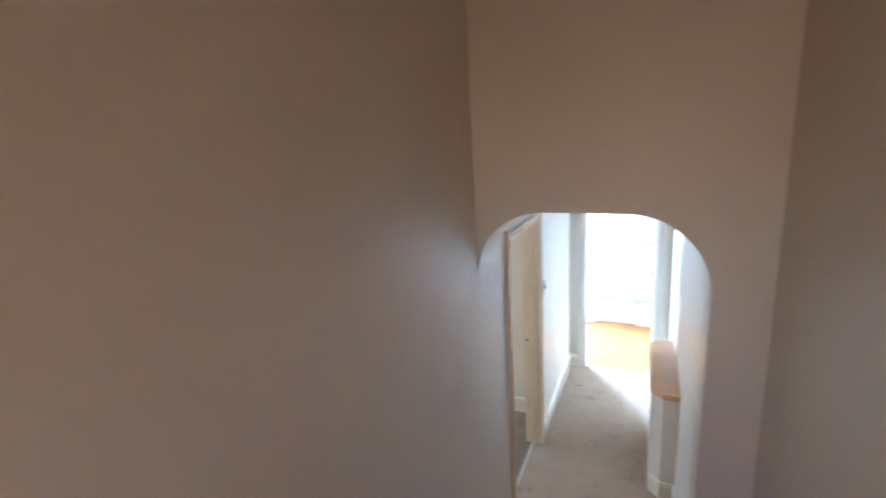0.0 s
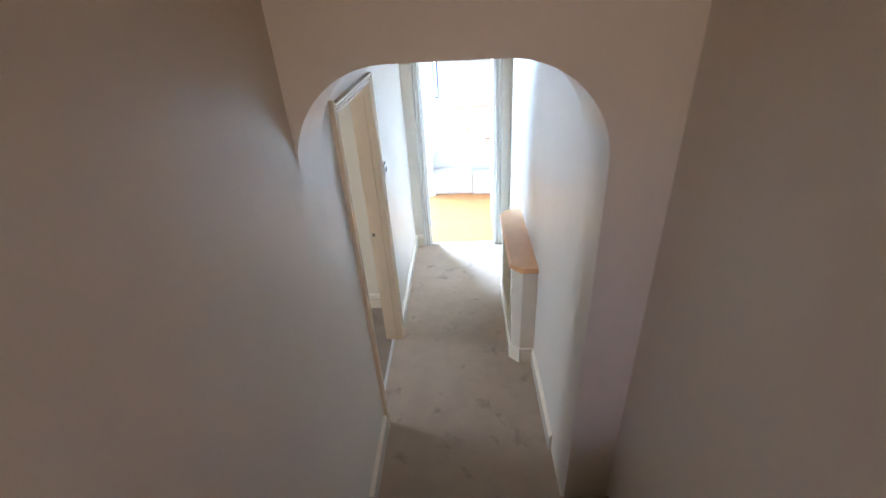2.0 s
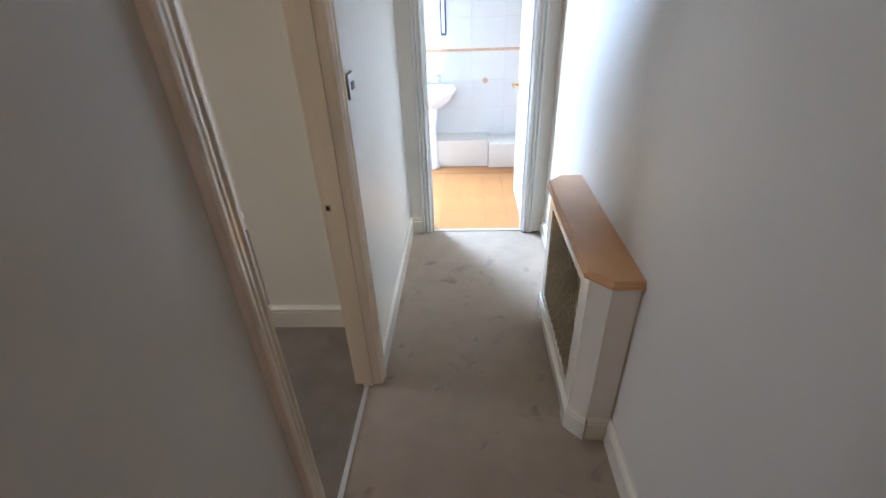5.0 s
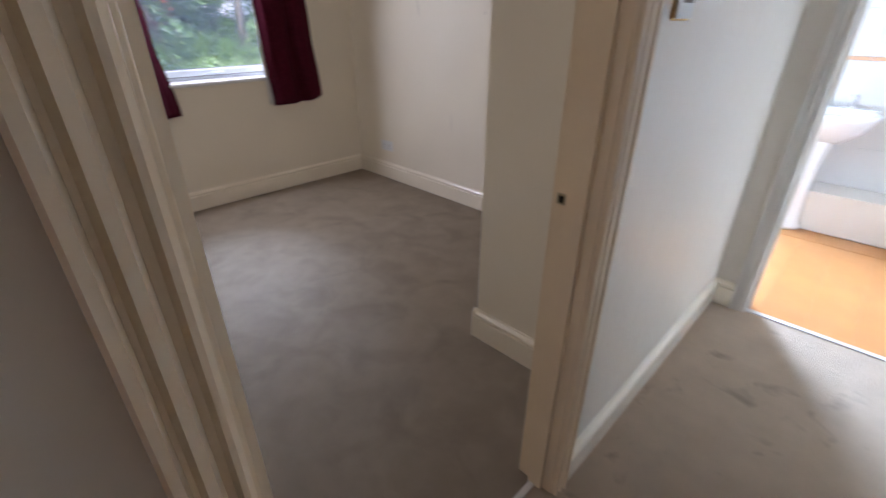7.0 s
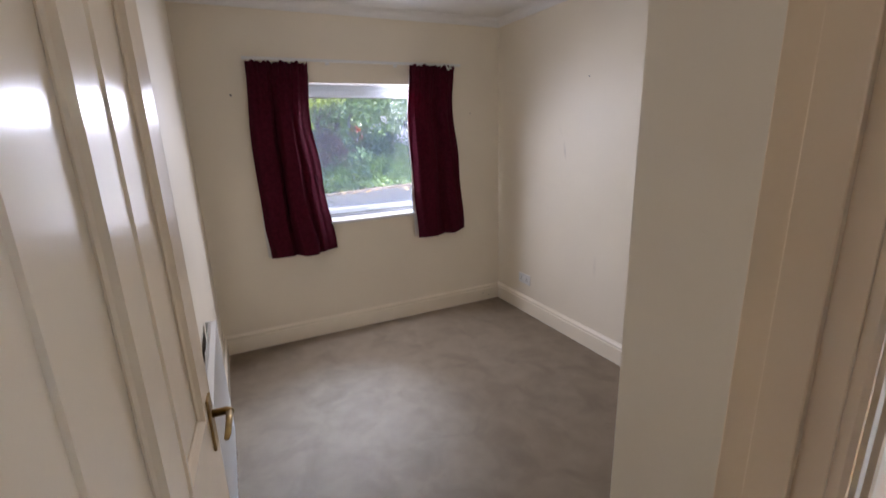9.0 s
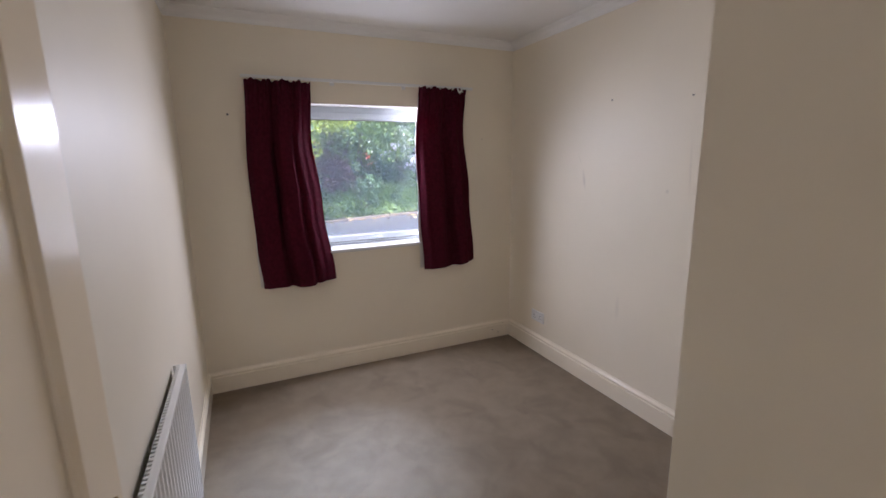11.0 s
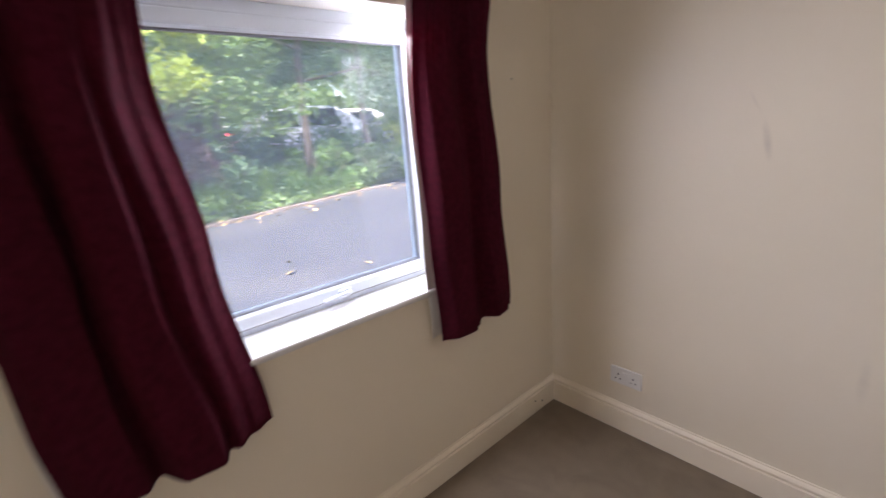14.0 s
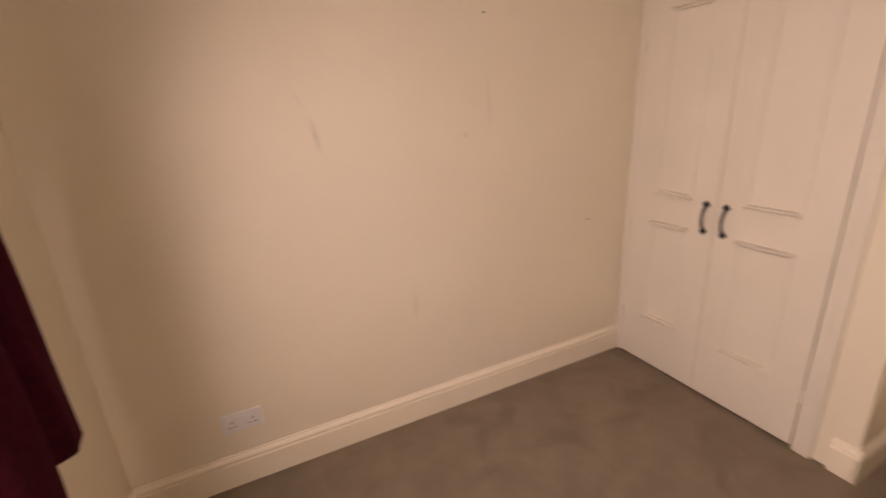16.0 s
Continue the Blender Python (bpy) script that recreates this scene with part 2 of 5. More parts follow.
gl.new(gg.outputs[0], gm.inputs[2])
# pale translucent veil in the pane imitates glare haze over the view
haze_veil, hazed = gn.new("ShaderNodeBsdfTranslucent"), gn.new("ShaderNodeMixShader")
haze_veil.inputs["Color"].default_value = (0.80, 0.88, 1.0, 1)
haze_noise = gn.new("ShaderNodeTexNoise")
haze_noise.inputs["Scale"].default_value, haze_noise.inputs["Detail"].default_value = 5.0, 4
haze_amount = gn.new("ShaderNodeMapRange")
haze_amount.inputs["To Min"].default_value, haze_amount.inputs["To Max"].default_value = 0.09, 0.17
gl.new(haze_noise.outputs["Fac"], haze_amount.inputs["Value"])
gl.new(haze_amount.outputs[0], hazed.inputs[0])
gl.new(gm.outputs[0], hazed.inputs[1])
gl.new(haze_veil.outputs[0], hazed.inputs[2])
gl.new(hazed.outputs[0], gn["Material Output"].inputs["Surface"])

# ---------- mesh helpers ----------


def mesh_ob(name, bm, mat):
    bmesh.ops.recalc_face_normals(bm, faces=bm.faces)
    me = bpy.data.meshes.new(name)
    bm.to_mesh(me)
    bm.free()
    me.materials.append(mat)
    return new(name, me)


def part(name, bm, mat, parent, label=""):
    ob = mesh_ob(name, bm, mat)
    ob.parent = parent
    if label:
        ob["label"] = label
    return ob


def thing(name, label, category, group="", kind=""):
    return tagged(new(name), label, category, group, kind)


def structure(name, bm, mat, label="", category="wall"):
    return tagged(mesh_ob(name, bm, mat), label, category, "", "structure")


def smooth(ob):
    for p in ob.data.polygons:
        p.use_smooth = True
    return ob


def box(bm, x0, x1, y0, y1, z0, z1, bevel=0.0, m=None):
    r = bmesh.ops.create_cube(bm, size=1.0)
    vs = r["verts"]
    for v in vs:
        v.co = Vector(((x0 + x1) / 2 + v.co.x * (x1 - x0), (y0 + y1) / 2 + v.co.y * (y1 - y0), (z0 + z1) / 2 + v.co.z * (z1 - z0)))
        if m:
            v.co = m @ v.co
    if bevel:
        es = {e for v in vs for e in v.link_edges}
        bmesh.ops.bevel(bm, geom=list(es), offset=bevel, segments=2, affect="EDGES", profile=0.6)
    return bm


def boxes(*rows, bevel=0.0):
    bm = bmesh.new()
    for r in rows:
        box(bm, *r, bevel=bevel)
    return bm


def sweep(bm, profile, p0, p1, u, v, cut0=0.0, cut1=0.0):
    """A profile of (a, b) pairs along u and v, drawn from p0 to p1; cut0 and cut1 mitre the ends by that much of a."""
    p0, p1, u, v = Vector(p0), Vector(p1), Vector(u), Vector(v)
    d = (p1 - p0).normalized()
    a = [bm.verts.new(p0 + u * s + v * t + d * (cut0 * s)) for s, t in profile]
    b = [bm.verts.new(p1 + u * s + v * t - d * (cut1 * s)) for s, t in profile]
    k = len(profile)
    for i in range(k):
        bm.faces.new((a[i], a[(i + 1) % k], b[(i + 1) % k], b[i]))
    bm.faces.new(a[::-1])
    bm.faces.new(b)
    return bm


def plate(bm, pts, z0, z1):
    """An upright prism over a plan polygon."""
    lo = [bm.verts.new((x, y, z0)) for x, y in pts]
    hi = [bm.verts.new((x, y, z1)) for x, y in pts]
    k = len(pts)
    for i in range(k):
        bm.faces.new((lo[i], lo[(i + 1) % k], hi[(i + 1) % k], hi[i]))
    bm.faces.new(lo[::-1])
    bm.faces.new(hi)
    return bm


def lathe(bm, profile, centre, seg=24, sx=1.0, sy=1.0):
    rings = []
    for r, z in profile:
        rings.append([bm.verts.new((centre[0] + sx * r * math.cos(2 * math.pi * i / seg), centre[1] + sy * r * math.sin(2 * math.pi * i / seg), centre[2] + z)) for i in range(seg)])
    for a, b in zip(rings, rings[1:]):
        for i in range(seg):
            bm.faces.new((a[i], a[(i + 1) % seg], b[(i + 1) % seg], b[i]))
    bm.faces.new(rings[0][::-1])
    bm.faces.new(rings[-1])
    return bm


def tube(bm, pts, r, seg=8):
    """A round bar along points."""
    pts = [Vector(p) for p in pts]
    rings = []
    for i, p in enumerate(pts):
        d = (pts[min(i + 1, len(pts) - 1)] - pts[max(i - 1, 0)]).normalized()
        s = d.cross(Vector((0.3, 0.5, 0.81))).normalized()
        t = d.cross(s)
        rr = r[i] if isinstance(r, (list, tuple)) else r
        rings.append([bm.verts.new(p + rr * (s * math.cos(2 * math.pi * k / seg) + t * math.sin(2 * math.pi * k / seg))) for k in range(seg)])
    for a, b in zip(rings, rings[1:]):
        for k in range(seg):
            bm.faces.new((a[k], a[(k + 1) % seg], b[(k + 1) % seg], b[k]))
    bm.faces.new(rings[0][::-1])
    bm.faces.new(rings[-1])
    return bm


# ---------- plan ----------
XW, YN, YS = -3.255, 4.278, 1.850      # bedroom: window wall, far wall, near wall
XC, YC = -0.688, 3.071                 # cupboard front and side
CW = 1.030                             # hall width
YB = 4.190                             # hall end wall
H = 2.47
YA, YA2 = 1.30, 1.60                   # arch, front and back
XR = 1.24                              # stairwell, far wall
DS, DN, DH = 1.842, 2.632, 1.990       # bedroom doorway, clear
BL, BR = 0.170, 0.875                  # bathroom doorway, clear
BY = 5.91                              # bathroom end wall

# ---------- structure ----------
structure("floor_bedroom", boxes((XW, -0.06, YS, YN, -0.12, 0.0)), CARPET_DARKENED, "worn taupe cut-pile carpet with faint stains", "floor")
structure("floor_hall", boxes((-0.06, XR + 0.1, 1.21, YB + 0.02, -0.12, 0.0)), CARPET, "worn taupe hall carpet with dark stains", "floor")
bm = bmesh.new()
for i in range(5):
    y1 = 1.21 - 0.24 * i
    z1 = 0.18 * (i + 1)
    box(bm, 0.0, XR, (y1 - 0.24 if i < 4 else -3.4), y1, -0.12, z1, bevel=0.012)
structure("stairs", bm, CARPET, "carpeted stairs from a small landing", "stairs")

# walls of the hall and stairwell
structure("wall_hall_west", boxes((-0.12, 0, -3.4, DS - 0.025, -0.1, 3.4), (-0.12, 0, DN + 0.025, YB, -0.1, 3.4), (-0.12, 0, DS - 0.025, DN + 0.025, DH + 0.025, 3.4)), PAINT_HALL, "magnolia painted plaster wall with a bedroom doorway")
structure("wall_hall_east", boxes((CW, CW + 0.12, YA2, YB, -0.1, H)), PAINT_HALL, "magnolia painted plaster hall wall")
structure("wall_stair_east", boxes((XR, XR + 0.12, -3.4, YA + 0.05, -0.1, 3.4)), PAINT_HALL, "magnolia painted plaster stairwell wall")
# unseen wall; its opening is made up for the added landing lamp
structure("wall_landing", boxes((-0.12, 0.22, -3.52, -3.4, 0, 3.4), (1.02, XR + 0.12, -3.52, -3.4, 0, 3.4), (0.22, 1.02, -3.52, -3.4, 0, 1.85), (0.22, 1.02, -3.52, -3.4, 2.75, 3.4)), PAINT, "plain plaster wall that closes the landing")

# the wall with the round-shouldered arch
R_A, TOP = 0.335, 2.252
arc = [(0.0, -0.1), (0.0, TOP - R_A)]
arc += [(R_A - R_A * math.cos(a), TOP - R_A + R_A * math.sin(a)) for a in [math.pi / 2 * i / 14 for i in range(1, 15)]]
arc += [(CW - R_A + R_A * math.sin(a), TOP - R_A + R_A * math.cos(a)) for a in [math.pi / 2 * i / 14 for i in range(0, 14)]]
arc += [(CW, TOP - R_A), (CW, -0.1)]
bm = bmesh.new()
front = [bm.verts.new((x, YA - 0.045 * x / CW, z)) for x, z in arc]
back = [bm.verts.new((x, YA2, z)) for x, z in arc]
for i in range(1, len(arc) - 1):
    bm.faces.new((front[i], front[i + 1], back[i + 1], back[i]))
for verts, yy, skew in ((front, YA, 0.045), (back, YA2, 0.0)):
    tops = [bm.verts.new((x, yy - skew * x / CW, 3.4)) for x, z in arc[1:-1]]
    yy -= skew * 1.2
    for i in range(len(arc) - 3):
        bm.faces.new((verts[i + 1], verts[i + 2], tops[i + 1], tops[i]))
    e0, e1 = bm.verts.new((XR + 0.05, yy, -0.1)), bm.verts.new((XR + 0.05, yy, 3.4))
    eb = bm.verts.new((XR + 0.05, yy, TOP - R_A))
    bm.faces.new((verts[-1], verts[-2], eb, e0))
    bm.faces.new((verts[-2], tops[-1], e1, eb))
bmesh.ops.remove_doubles(bm, verts=bm.verts, dist=1e-5)
arch = smooth(structure("wall_arch", bm, PAINT_HALL, "plaster wall with a round-shouldered arch at the stair foot"))
arch.data.set_sharp_from_angle(angle=radians(35))
structure("ceiling_hall", boxes((-0.12, CW + 0.12, YA2, YB + 0.12, H, H + 0.1)), CEIL, "plain white hall ceiling", "ceiling")
structure("ceiling_stairs", boxes((-0.12, XR + 0.12, -3.52, YA2, 3.4, 3.5)), CEIL, "plain white stairwell ceiling", "ceiling")

# hall end wall with the bathroom doorway
structure("wall_hall_north", boxes((-0.12, BL - 0.025, YB, YB + 0.12, -0.1, H + .1), (BR + 0.025, CW + 0.12, YB, YB + 0.12, -0.1, H + .1), (BL - 0.025, BR + 0.025, YB, YB + 0.12, DH + 0.025, H + .1)), PAINT_HALL, "plaster end wall with the bathroom doorway")

# bedroom walls
WY0, WY1, WZ0, WZ1 = 2.56, 3.605, 0.93, 1.952
structure("wall_bedroom_west", boxes((XW - 0.25, XW, YS - 0.12, WY0, -0.1, H + .1), (XW - 0.25, XW, WY1, YN + 0.12, -0.1, H + .1), (XW - 0.25, XW, WY0, WY1, -0.1, WZ0 - 0.03), (XW - 0.25, XW, WY0, WY1, WZ1, H + .1)), PAINT, "magnolia plaster wall with a deep window opening")
structure("wall_bedroom_north", boxes((XW, -0.12, YN, YN + 0.12, -0.1, H + .1)), SCUFFED, "magnolia plaster wall with faint scuff marks")
structure("wall_bedroom_south", boxes((XW, -0.12, YS - 0.12, YS, -0.1, H + .1)), PAINT, "magnolia plaster wall behind the radiator")
structure("ceiling_bedroom", boxes((XW, -0.12, YS, YN, H, H + 0.1)), CEIL, "white bedroom ceiling", "ceiling")
# small cove under the ceiling
COVE = [(0, 0), (0.055, 0), (0.05, -0.006), (0.028, -0.016), (0.012, -0.034), (0.005, -0.055), (0, -0.06)]
bm = bmesh.new()
sweep(bm, COVE, (XW, YS, H), (XW, YN, H), (1, 0, 0), (0, 0, 1))
sweep(bm, COVE, (XW, YN, H), (XC, YN, H), (0, -1, 0), (0, 0, 1))
sweep(bm, COVE, (XW, YS, H), (-0.12, YS, H), (0, 1, 0), (0, 0, 1))
structure("coving", bm, CEIL, "plain white plaster coving", "coving")

# cupboard block
CD0, CD1, CDH = 3.284, 4.232, 2.02
structure("wall_cupboard_side", boxes((XC, -0.12, YC, YC + 0.08, -0.05, H), (XC, XC + 0.06, YC + 0.08, CD0 - 0.02, -0.05, H), (XC, XC + 0.06, CD0 - 0.02, YN, CDH + 0.02, H)), PAINT, "magnolia plaster side of the built-in cupboard")

# skirting boards
SK = [(0, 0), (0.018, 0), (0.018, 0.110), (0.0105, 0.114), (0.0105, 0.120), (0.0180, 0.1235), (0.0180, 0.131), (0.012, 0.139), (0.006, 0.144), (0.005, 0.150), (0, 0.150)]
SKH = [(a, b * 0.90) for a, b in SK]


def skirting(name, p0, p1, n, prof=SK):
    bm = bmesh.new()
    sweep(bm, prof, (*p0, 0.0), (*p1, 0.0), (*n, 0), (0, 0, 1))
    return structure(name, bm, GLOSS, "cream gloss moulded skirting board", "skirting")


skirting("baseboard_window_wall", (XW, YS), (XW, YN), (1, 0))
skirting("baseboard_north", (XW, YN), (XC, YN), (0, -1))
skirting("baseboard_south", (XW, YS), (-0.19, YS), (0, 1))
skirting("baseboard_cupboard_side", (XC - 0.018, YC), (-0.12, YC), (0, -1))
skirting("baseboard_cupboard_front", (XC, YC - 0.018), (XC, YC + 0.08), (-1, 0))
skirting("baseboard_bedroom_east", (-0.12, DN + 0.1), (-0.12, YC), (-1, 0))
skirting("baseboard_hall_west", (0, DN + 0.056), (0, YB), (1, 0), SKH)
skirting("baseboard_hall_west_arch", (0, 1.22), (0, DS - 0.078), (1, 0), SKH)
skirting("baseboard_hall_north", (0, YB), (BL - 0.07, YB), (0, -1), SKH)
skirting("baseboard_hall_east", (CW, 1.6), (CW, YB), (-1, 0), SKH)

# architraves and door linings
AR = [(0, 0), (0, 0.012), (0.006, 0.018), (0.012, 0.018), (0.016, 0.007), (0.024, 0.007), (0.030, 0.020), (0.040, 0.022), (0.045, 0.010), (0.050, 0.011), (0.055, 0.026), (0.064, 0.027), (0.068, 0.021), (0.068, 0)]
AR_SLIM = [(a * 0.76, b) for a, b in AR]


def door_frame(name, axis, at, face, lo, hi, top, depth, mat, label, arch=AR, wide=1.0):
    """A lining with stops, and an architrave on the side that face points to. axis: 'x' for a wall across x."""
    ob = thing(name, label, "door frame", kind="structure")
    e = Vector((1, 0, 0)) if axis == "x" else Vector((0, 1, 0))
    n = e * face
    s = Vector((0, 1, 0)) if axis == "x" else Vector((1, 0, 0))
    base = n * 0 + e * at

    def P(c, z):
        return base + s * c + Vector((0, 0, z))
    for nm, p0, p1, u, c0, c1 in (("architrave", P(lo - 0.004, 0), P(lo - 0.004, top + 0.004), -s, 0, -1), ("architrave", P(hi + 0.004, 0), P(hi + 0.004, top + 0.004), s, 0, -1),
                                  ("architrave", P(lo - 0.004, top + 0.004), P(hi + 0.004, top + 0.004), Vector((0, 0, 1)), -1, -1)):
        bm = bmesh.new()
        sweep(bm, [(q * wide, r) for q, r in arch] if u == -s else arch, p0, p1, u, n, c0, c1)
        part(nm, bm, mat, ob)
    back = base - n * depth

    def jamb(a0, a1, z0, z1, d0, d1, nm):
        bm = bmesh.new()
        q0, q1 = base - n * d0 + s * a0, base - n * d1 + s * a1
        box(bm, min(q0.x, q1.x), max(q0.x, q1.x), min(q0.y, q1.y), max(q0.y, q1.y), z0, z1, bevel=0.002)
        part(nm, bm, mat, ob)
    jamb(lo - 0.0249, lo, 0, top + 0.025, -0.001, depth, "jamb")
    jamb(hi, hi + 0.0249, 0, top + 0.025, -0.001, depth, "jamb")
    jamb(lo, hi, top, top + 0.0249, -0.001, depth, "head")
    jamb(lo - 0.001, lo + 0.012, 0, top, 0.03, depth - 0.042, "stop")
    jamb(hi - 0.012, hi + 0.001, 0, top, 0.03, depth - 0.042, "stop")
    jamb(lo, hi, top - 0.012, top + 0.001, 0.03, depth - 0.042, "stop")
    return ob


frame_bed = door_frame("door_frame", "x", 0.0, 1, DS, DN, DH, 0.121, FRAMEGLOSS, "cream gloss door frame with reeded architrave", AR_SLIM, 1.4)
bm = boxes((-0.106, -0.084, DN - 0.0025, DN + 0.002, 0.957, 0.983), bevel=0.0)
part("strike_plate", bm, WIRE, frame_bed, "worn dark strike plate")
bm = boxes((-0.101, -0.089, DN - 0.0045, DN - 0.002, 0.962, 0.978))
part("strike_hole", bm, RECESS_SHADE, frame_bed)
frame_bath = door_frame("door_frame", "y", YB, -1, BL, BR, DH, 0.121, WHITEGLOSS, "white gloss bathroom door frame with architrave")
tagged(mesh_ob("threshold_strip", boxes((-0.072, -0.050, DS, DN, 0.0, 0.006), bevel=0.002), ALU), "narrow pale carpet threshold strip in the doorway", "threshold", kind="structure")
tagged(mesh_ob("threshold_strip", boxes((BL, BR, YB + 0.005, YB + 0.035, 0.0, 0.007), bevel=0.002), ALU), "pale metal threshold strip at the bathroom", "threshold", kind="structure")

# ---------- bathroom ----------
structure("floor_bathroom", boxes((-1.0, 1.3, YB + 0.02, BY, -0.12, -0.004)), LAMINATE, "orange beech laminate bathroom floor", "floor")
structure("wall_bathroom_north", boxes((-1.0, 1.3, BY + 0.01, BY + 0.12, -0.1, H)), GROUT, "tiled bathroom wall")
structure("wall_bathroom_west", boxes((-0.82, -0.70, YN + 0.12, 5.1, -0.1, H), (-0.82, -0.70, 5.8, BY + .12, -0.1, H), (-0.82, -0.70, 5.1, 5.8, -0.1, 1.3), (-0.82, -0.70, 5.1, 5.8, 2.1, H)), CEIL, "white bathroom wall with a window")
structure("wall_bathroom_east", boxes((1.18, 1.3, YB + .12, BY, -0.1, H)), CEIL, "plain white bathroom wall")
structure("ceiling_bathroom", boxes((-1.12, 1.3, YB + 0.12, BY + .12, H, H + 0.1)), CEIL, "white bathroom ceiling", "ceiling")

# ---------- bathroom things ----------
tile_mesh = boxes((-0.1645, 0.1645, -0.004, 0.004, -0.1355, 0.1355), bevel=0.0025)
tile_me = bpy.data.meshes.new("tile")
tile_mesh.to_mesh(tile_me)
tile_mesh.free()
tile_me.materials.append(TILE)
band_mesh = boxes((-0.163, 0.163, -0.005, 0.005, -0.012, 0.012), bevel=0.003)
band_me = bpy.data.meshes.new("border_tile")
band_mesh.to_mesh(band_me)
band_mesh.free()
band_me.materials.append(ORANGE)
north_bath = bpy.data.objects["wall_bathroom_north"]
for r in range(7):
    z = 0.28 + 0.137 + 0.273 * r + (0.030 if r > 2 else 0)
    for c in range(6):
        t = new("tile", tile_me)
        t.parent = north_bath
        t.matrix_basis = pose(-0.32 + 0.331 * c, BY + 0.008, z)
for c in range(6):
    t = new("border_tile", band_me)
    t.parent = north_bath
    t.matrix_basis = pose(-0.32 + 0.331 * c, BY + 0.007, 1.099 + 0.014)
bm = bmesh.new()
for i in range(5):
    a = 2 * math.pi * i / 5
    lathe(bm, [(0.001, 0), (0.014, 0.001), (0.013, 0.002), (0.001, 0.003)], (0, 0, 0), 8)
    bmesh.ops.translate(bm, verts=bm.verts[-32:], vec=(0.017 * math.cos(a), 0.017 * math.sin(a), 0))
bmesh.ops.rotate(bm, verts=bm.verts, cent=(0, 0, 0), matrix=Matrix.Rotation(radians(90), 3, "X"))
bmesh.ops.translate(bm, verts=bm.verts, vec=(0.645, BY + 0.003, 0.82))
part("painted_flower", bm, ORANGE, north_bath, "orange flower motif on a tile")

plank_mesh = boxes((-0.0945, 0.0945, -0.60, 0.60, -0.008, 0.0), bevel=0.0015)
plank_me = bpy.data.meshes.new("plank")
plank_mesh.to_mesh(plank_me)
plank_mesh.free()
plank_me.materials.append(LAMINATE)
for c in range(9):
    for r in range(2):
        p = new("plank", plank_me)
        p.parent = bpy.data.objects["floor_bathroom"]
        p.matrix_basis = pose(-0.45 + 0.19 * c, 4.83 if r == 0 else 5.530, 0.0) @ Matrix.Diagonal((1, 1 if r == 0 else 0.16, 1, 1))

boxing = thing("pipe_boxing", "low white pipe boxing along the tiled wall", "boxing")
bm = boxes((-0.70, 0.672, 5.632, BY, 0.0, 0.268), bevel=0.006)
part("low_box", bm, WHITEGLOSS, boxing)
bm = boxes((0.675, 1.18, 5.585, BY, 0.0, 0.255), bevel=0.006)
part("end_box", bm, WHITEGLOSS, boxing)
bm = boxes((-0.70, 0.672, 5.620, BY, 0.269, 0.284), bevel=0.004)
part("ledge", bm, WHITEGLOSS, boxing)

basin = thing("pedestal_basin", "white ceramic pedestal basin with chrome pillar taps", "basin")
BX, BYC = 0.07, 5.66
bm = bmesh.new()
lathe(bm, [(0.085, 0), (0.10, 0.008), (0.10, 0.03), (0.082, 0.06), (0.074, 0.2), (0.074, 0.45), (0.095, 0.62), (0.10, 0.66)], (BX, BYC - 0.05, 0.0), 28, 1.0, 0.9)
smooth(part("pedestal", bm, CERAMIC, basin))
bm = bmesh.new()
lathe(bm, [(0.09, 0.60), (0.16, 0.635), (0.23, 0.70), (0.268, 0.765), (0.280, 0.79), (0.278, 0.803), (0.268, 0.806), (0.235, 0.800), (0.20, 0.745), (0.12, 0.69), (0.03, 0.675)], (BX, BYC, 0.0), 36, 1.0, 0.86)
smooth(part("bowl", bm, CERAMIC, basin))
bm = boxes((BX - 0.25, BX + 0.25, BYC + 0.15, BY - 0.002, 0.765, 0.812), bevel=0.012)
part("tap_deck", bm, CERAMIC, basin)
for s in (-1, 1):
    bm = bmesh.new()
    lathe(bm, [(0.024, 0), (0.024, 0.006), (0.015, 0.012), (0.013, 0.05), (0.016, 0.055), (0.022, 0.062), (0.022, 0.082), (0.012, 0.088)], (BX + s * 0.10, BYC + 0.19, 0.811), 16)
    tube(bm, [(BX + s * 0.10, BYC + 0.19, 0.848), (BX + s * 0.10, BYC + 0.13, 0.856), (BX + s * 0.10, BYC + 0.10, 0.848), (BX + s * 0.10, BYC + 0.092, 0.835)], 0.009)
    smooth(part("tap", bm, CHROME, basin, "chrome pillar tap"))

slim = thing("wall_mirror", "slim dark-blue framed mirror hung on tiles", "mirror")
bm = boxes((0.205, 0.262, BY - 0.022, BY - 0.002, 1.25, 1.83), bevel=0.010)
part("frame", bm, NAVY, slim)
bm = boxes((0.219, 0.248, BY - 0.0245, BY - 0.021, 1.275, 1.805))
part("glass", bm, CHROME, slim, "mirror glass")


def ring(bm, x0, x1, z0, z1, y, out, prof, swap=False):
    """A mitred moulding round a rectangle in a plane across y. prof: (towards the inside, proud)."""
    o = Vector((0, out, 0))
    for p0, p1, u in (((x0, z0), (x1, z0), (0, 0, 1)), ((x1, z0), (x1, z1), (-1, 0, 0)), ((x1, z1), (x0, z1), (0, 0, -1)), ((x0, z1), (x0, z0), (1, 0, 0))):
        sweep(bm, prof, (p0[0], y, p0[1]), (p1[0], y, p1[1]), u, o, 1.0, 1.0)
    return bm


BEAD = [(0, 0), (0, 0.008), (0.006, 0.014), (0.014, 0.014), (0.022, 0.006), (0.030, 0.003), (0.030, 0)]


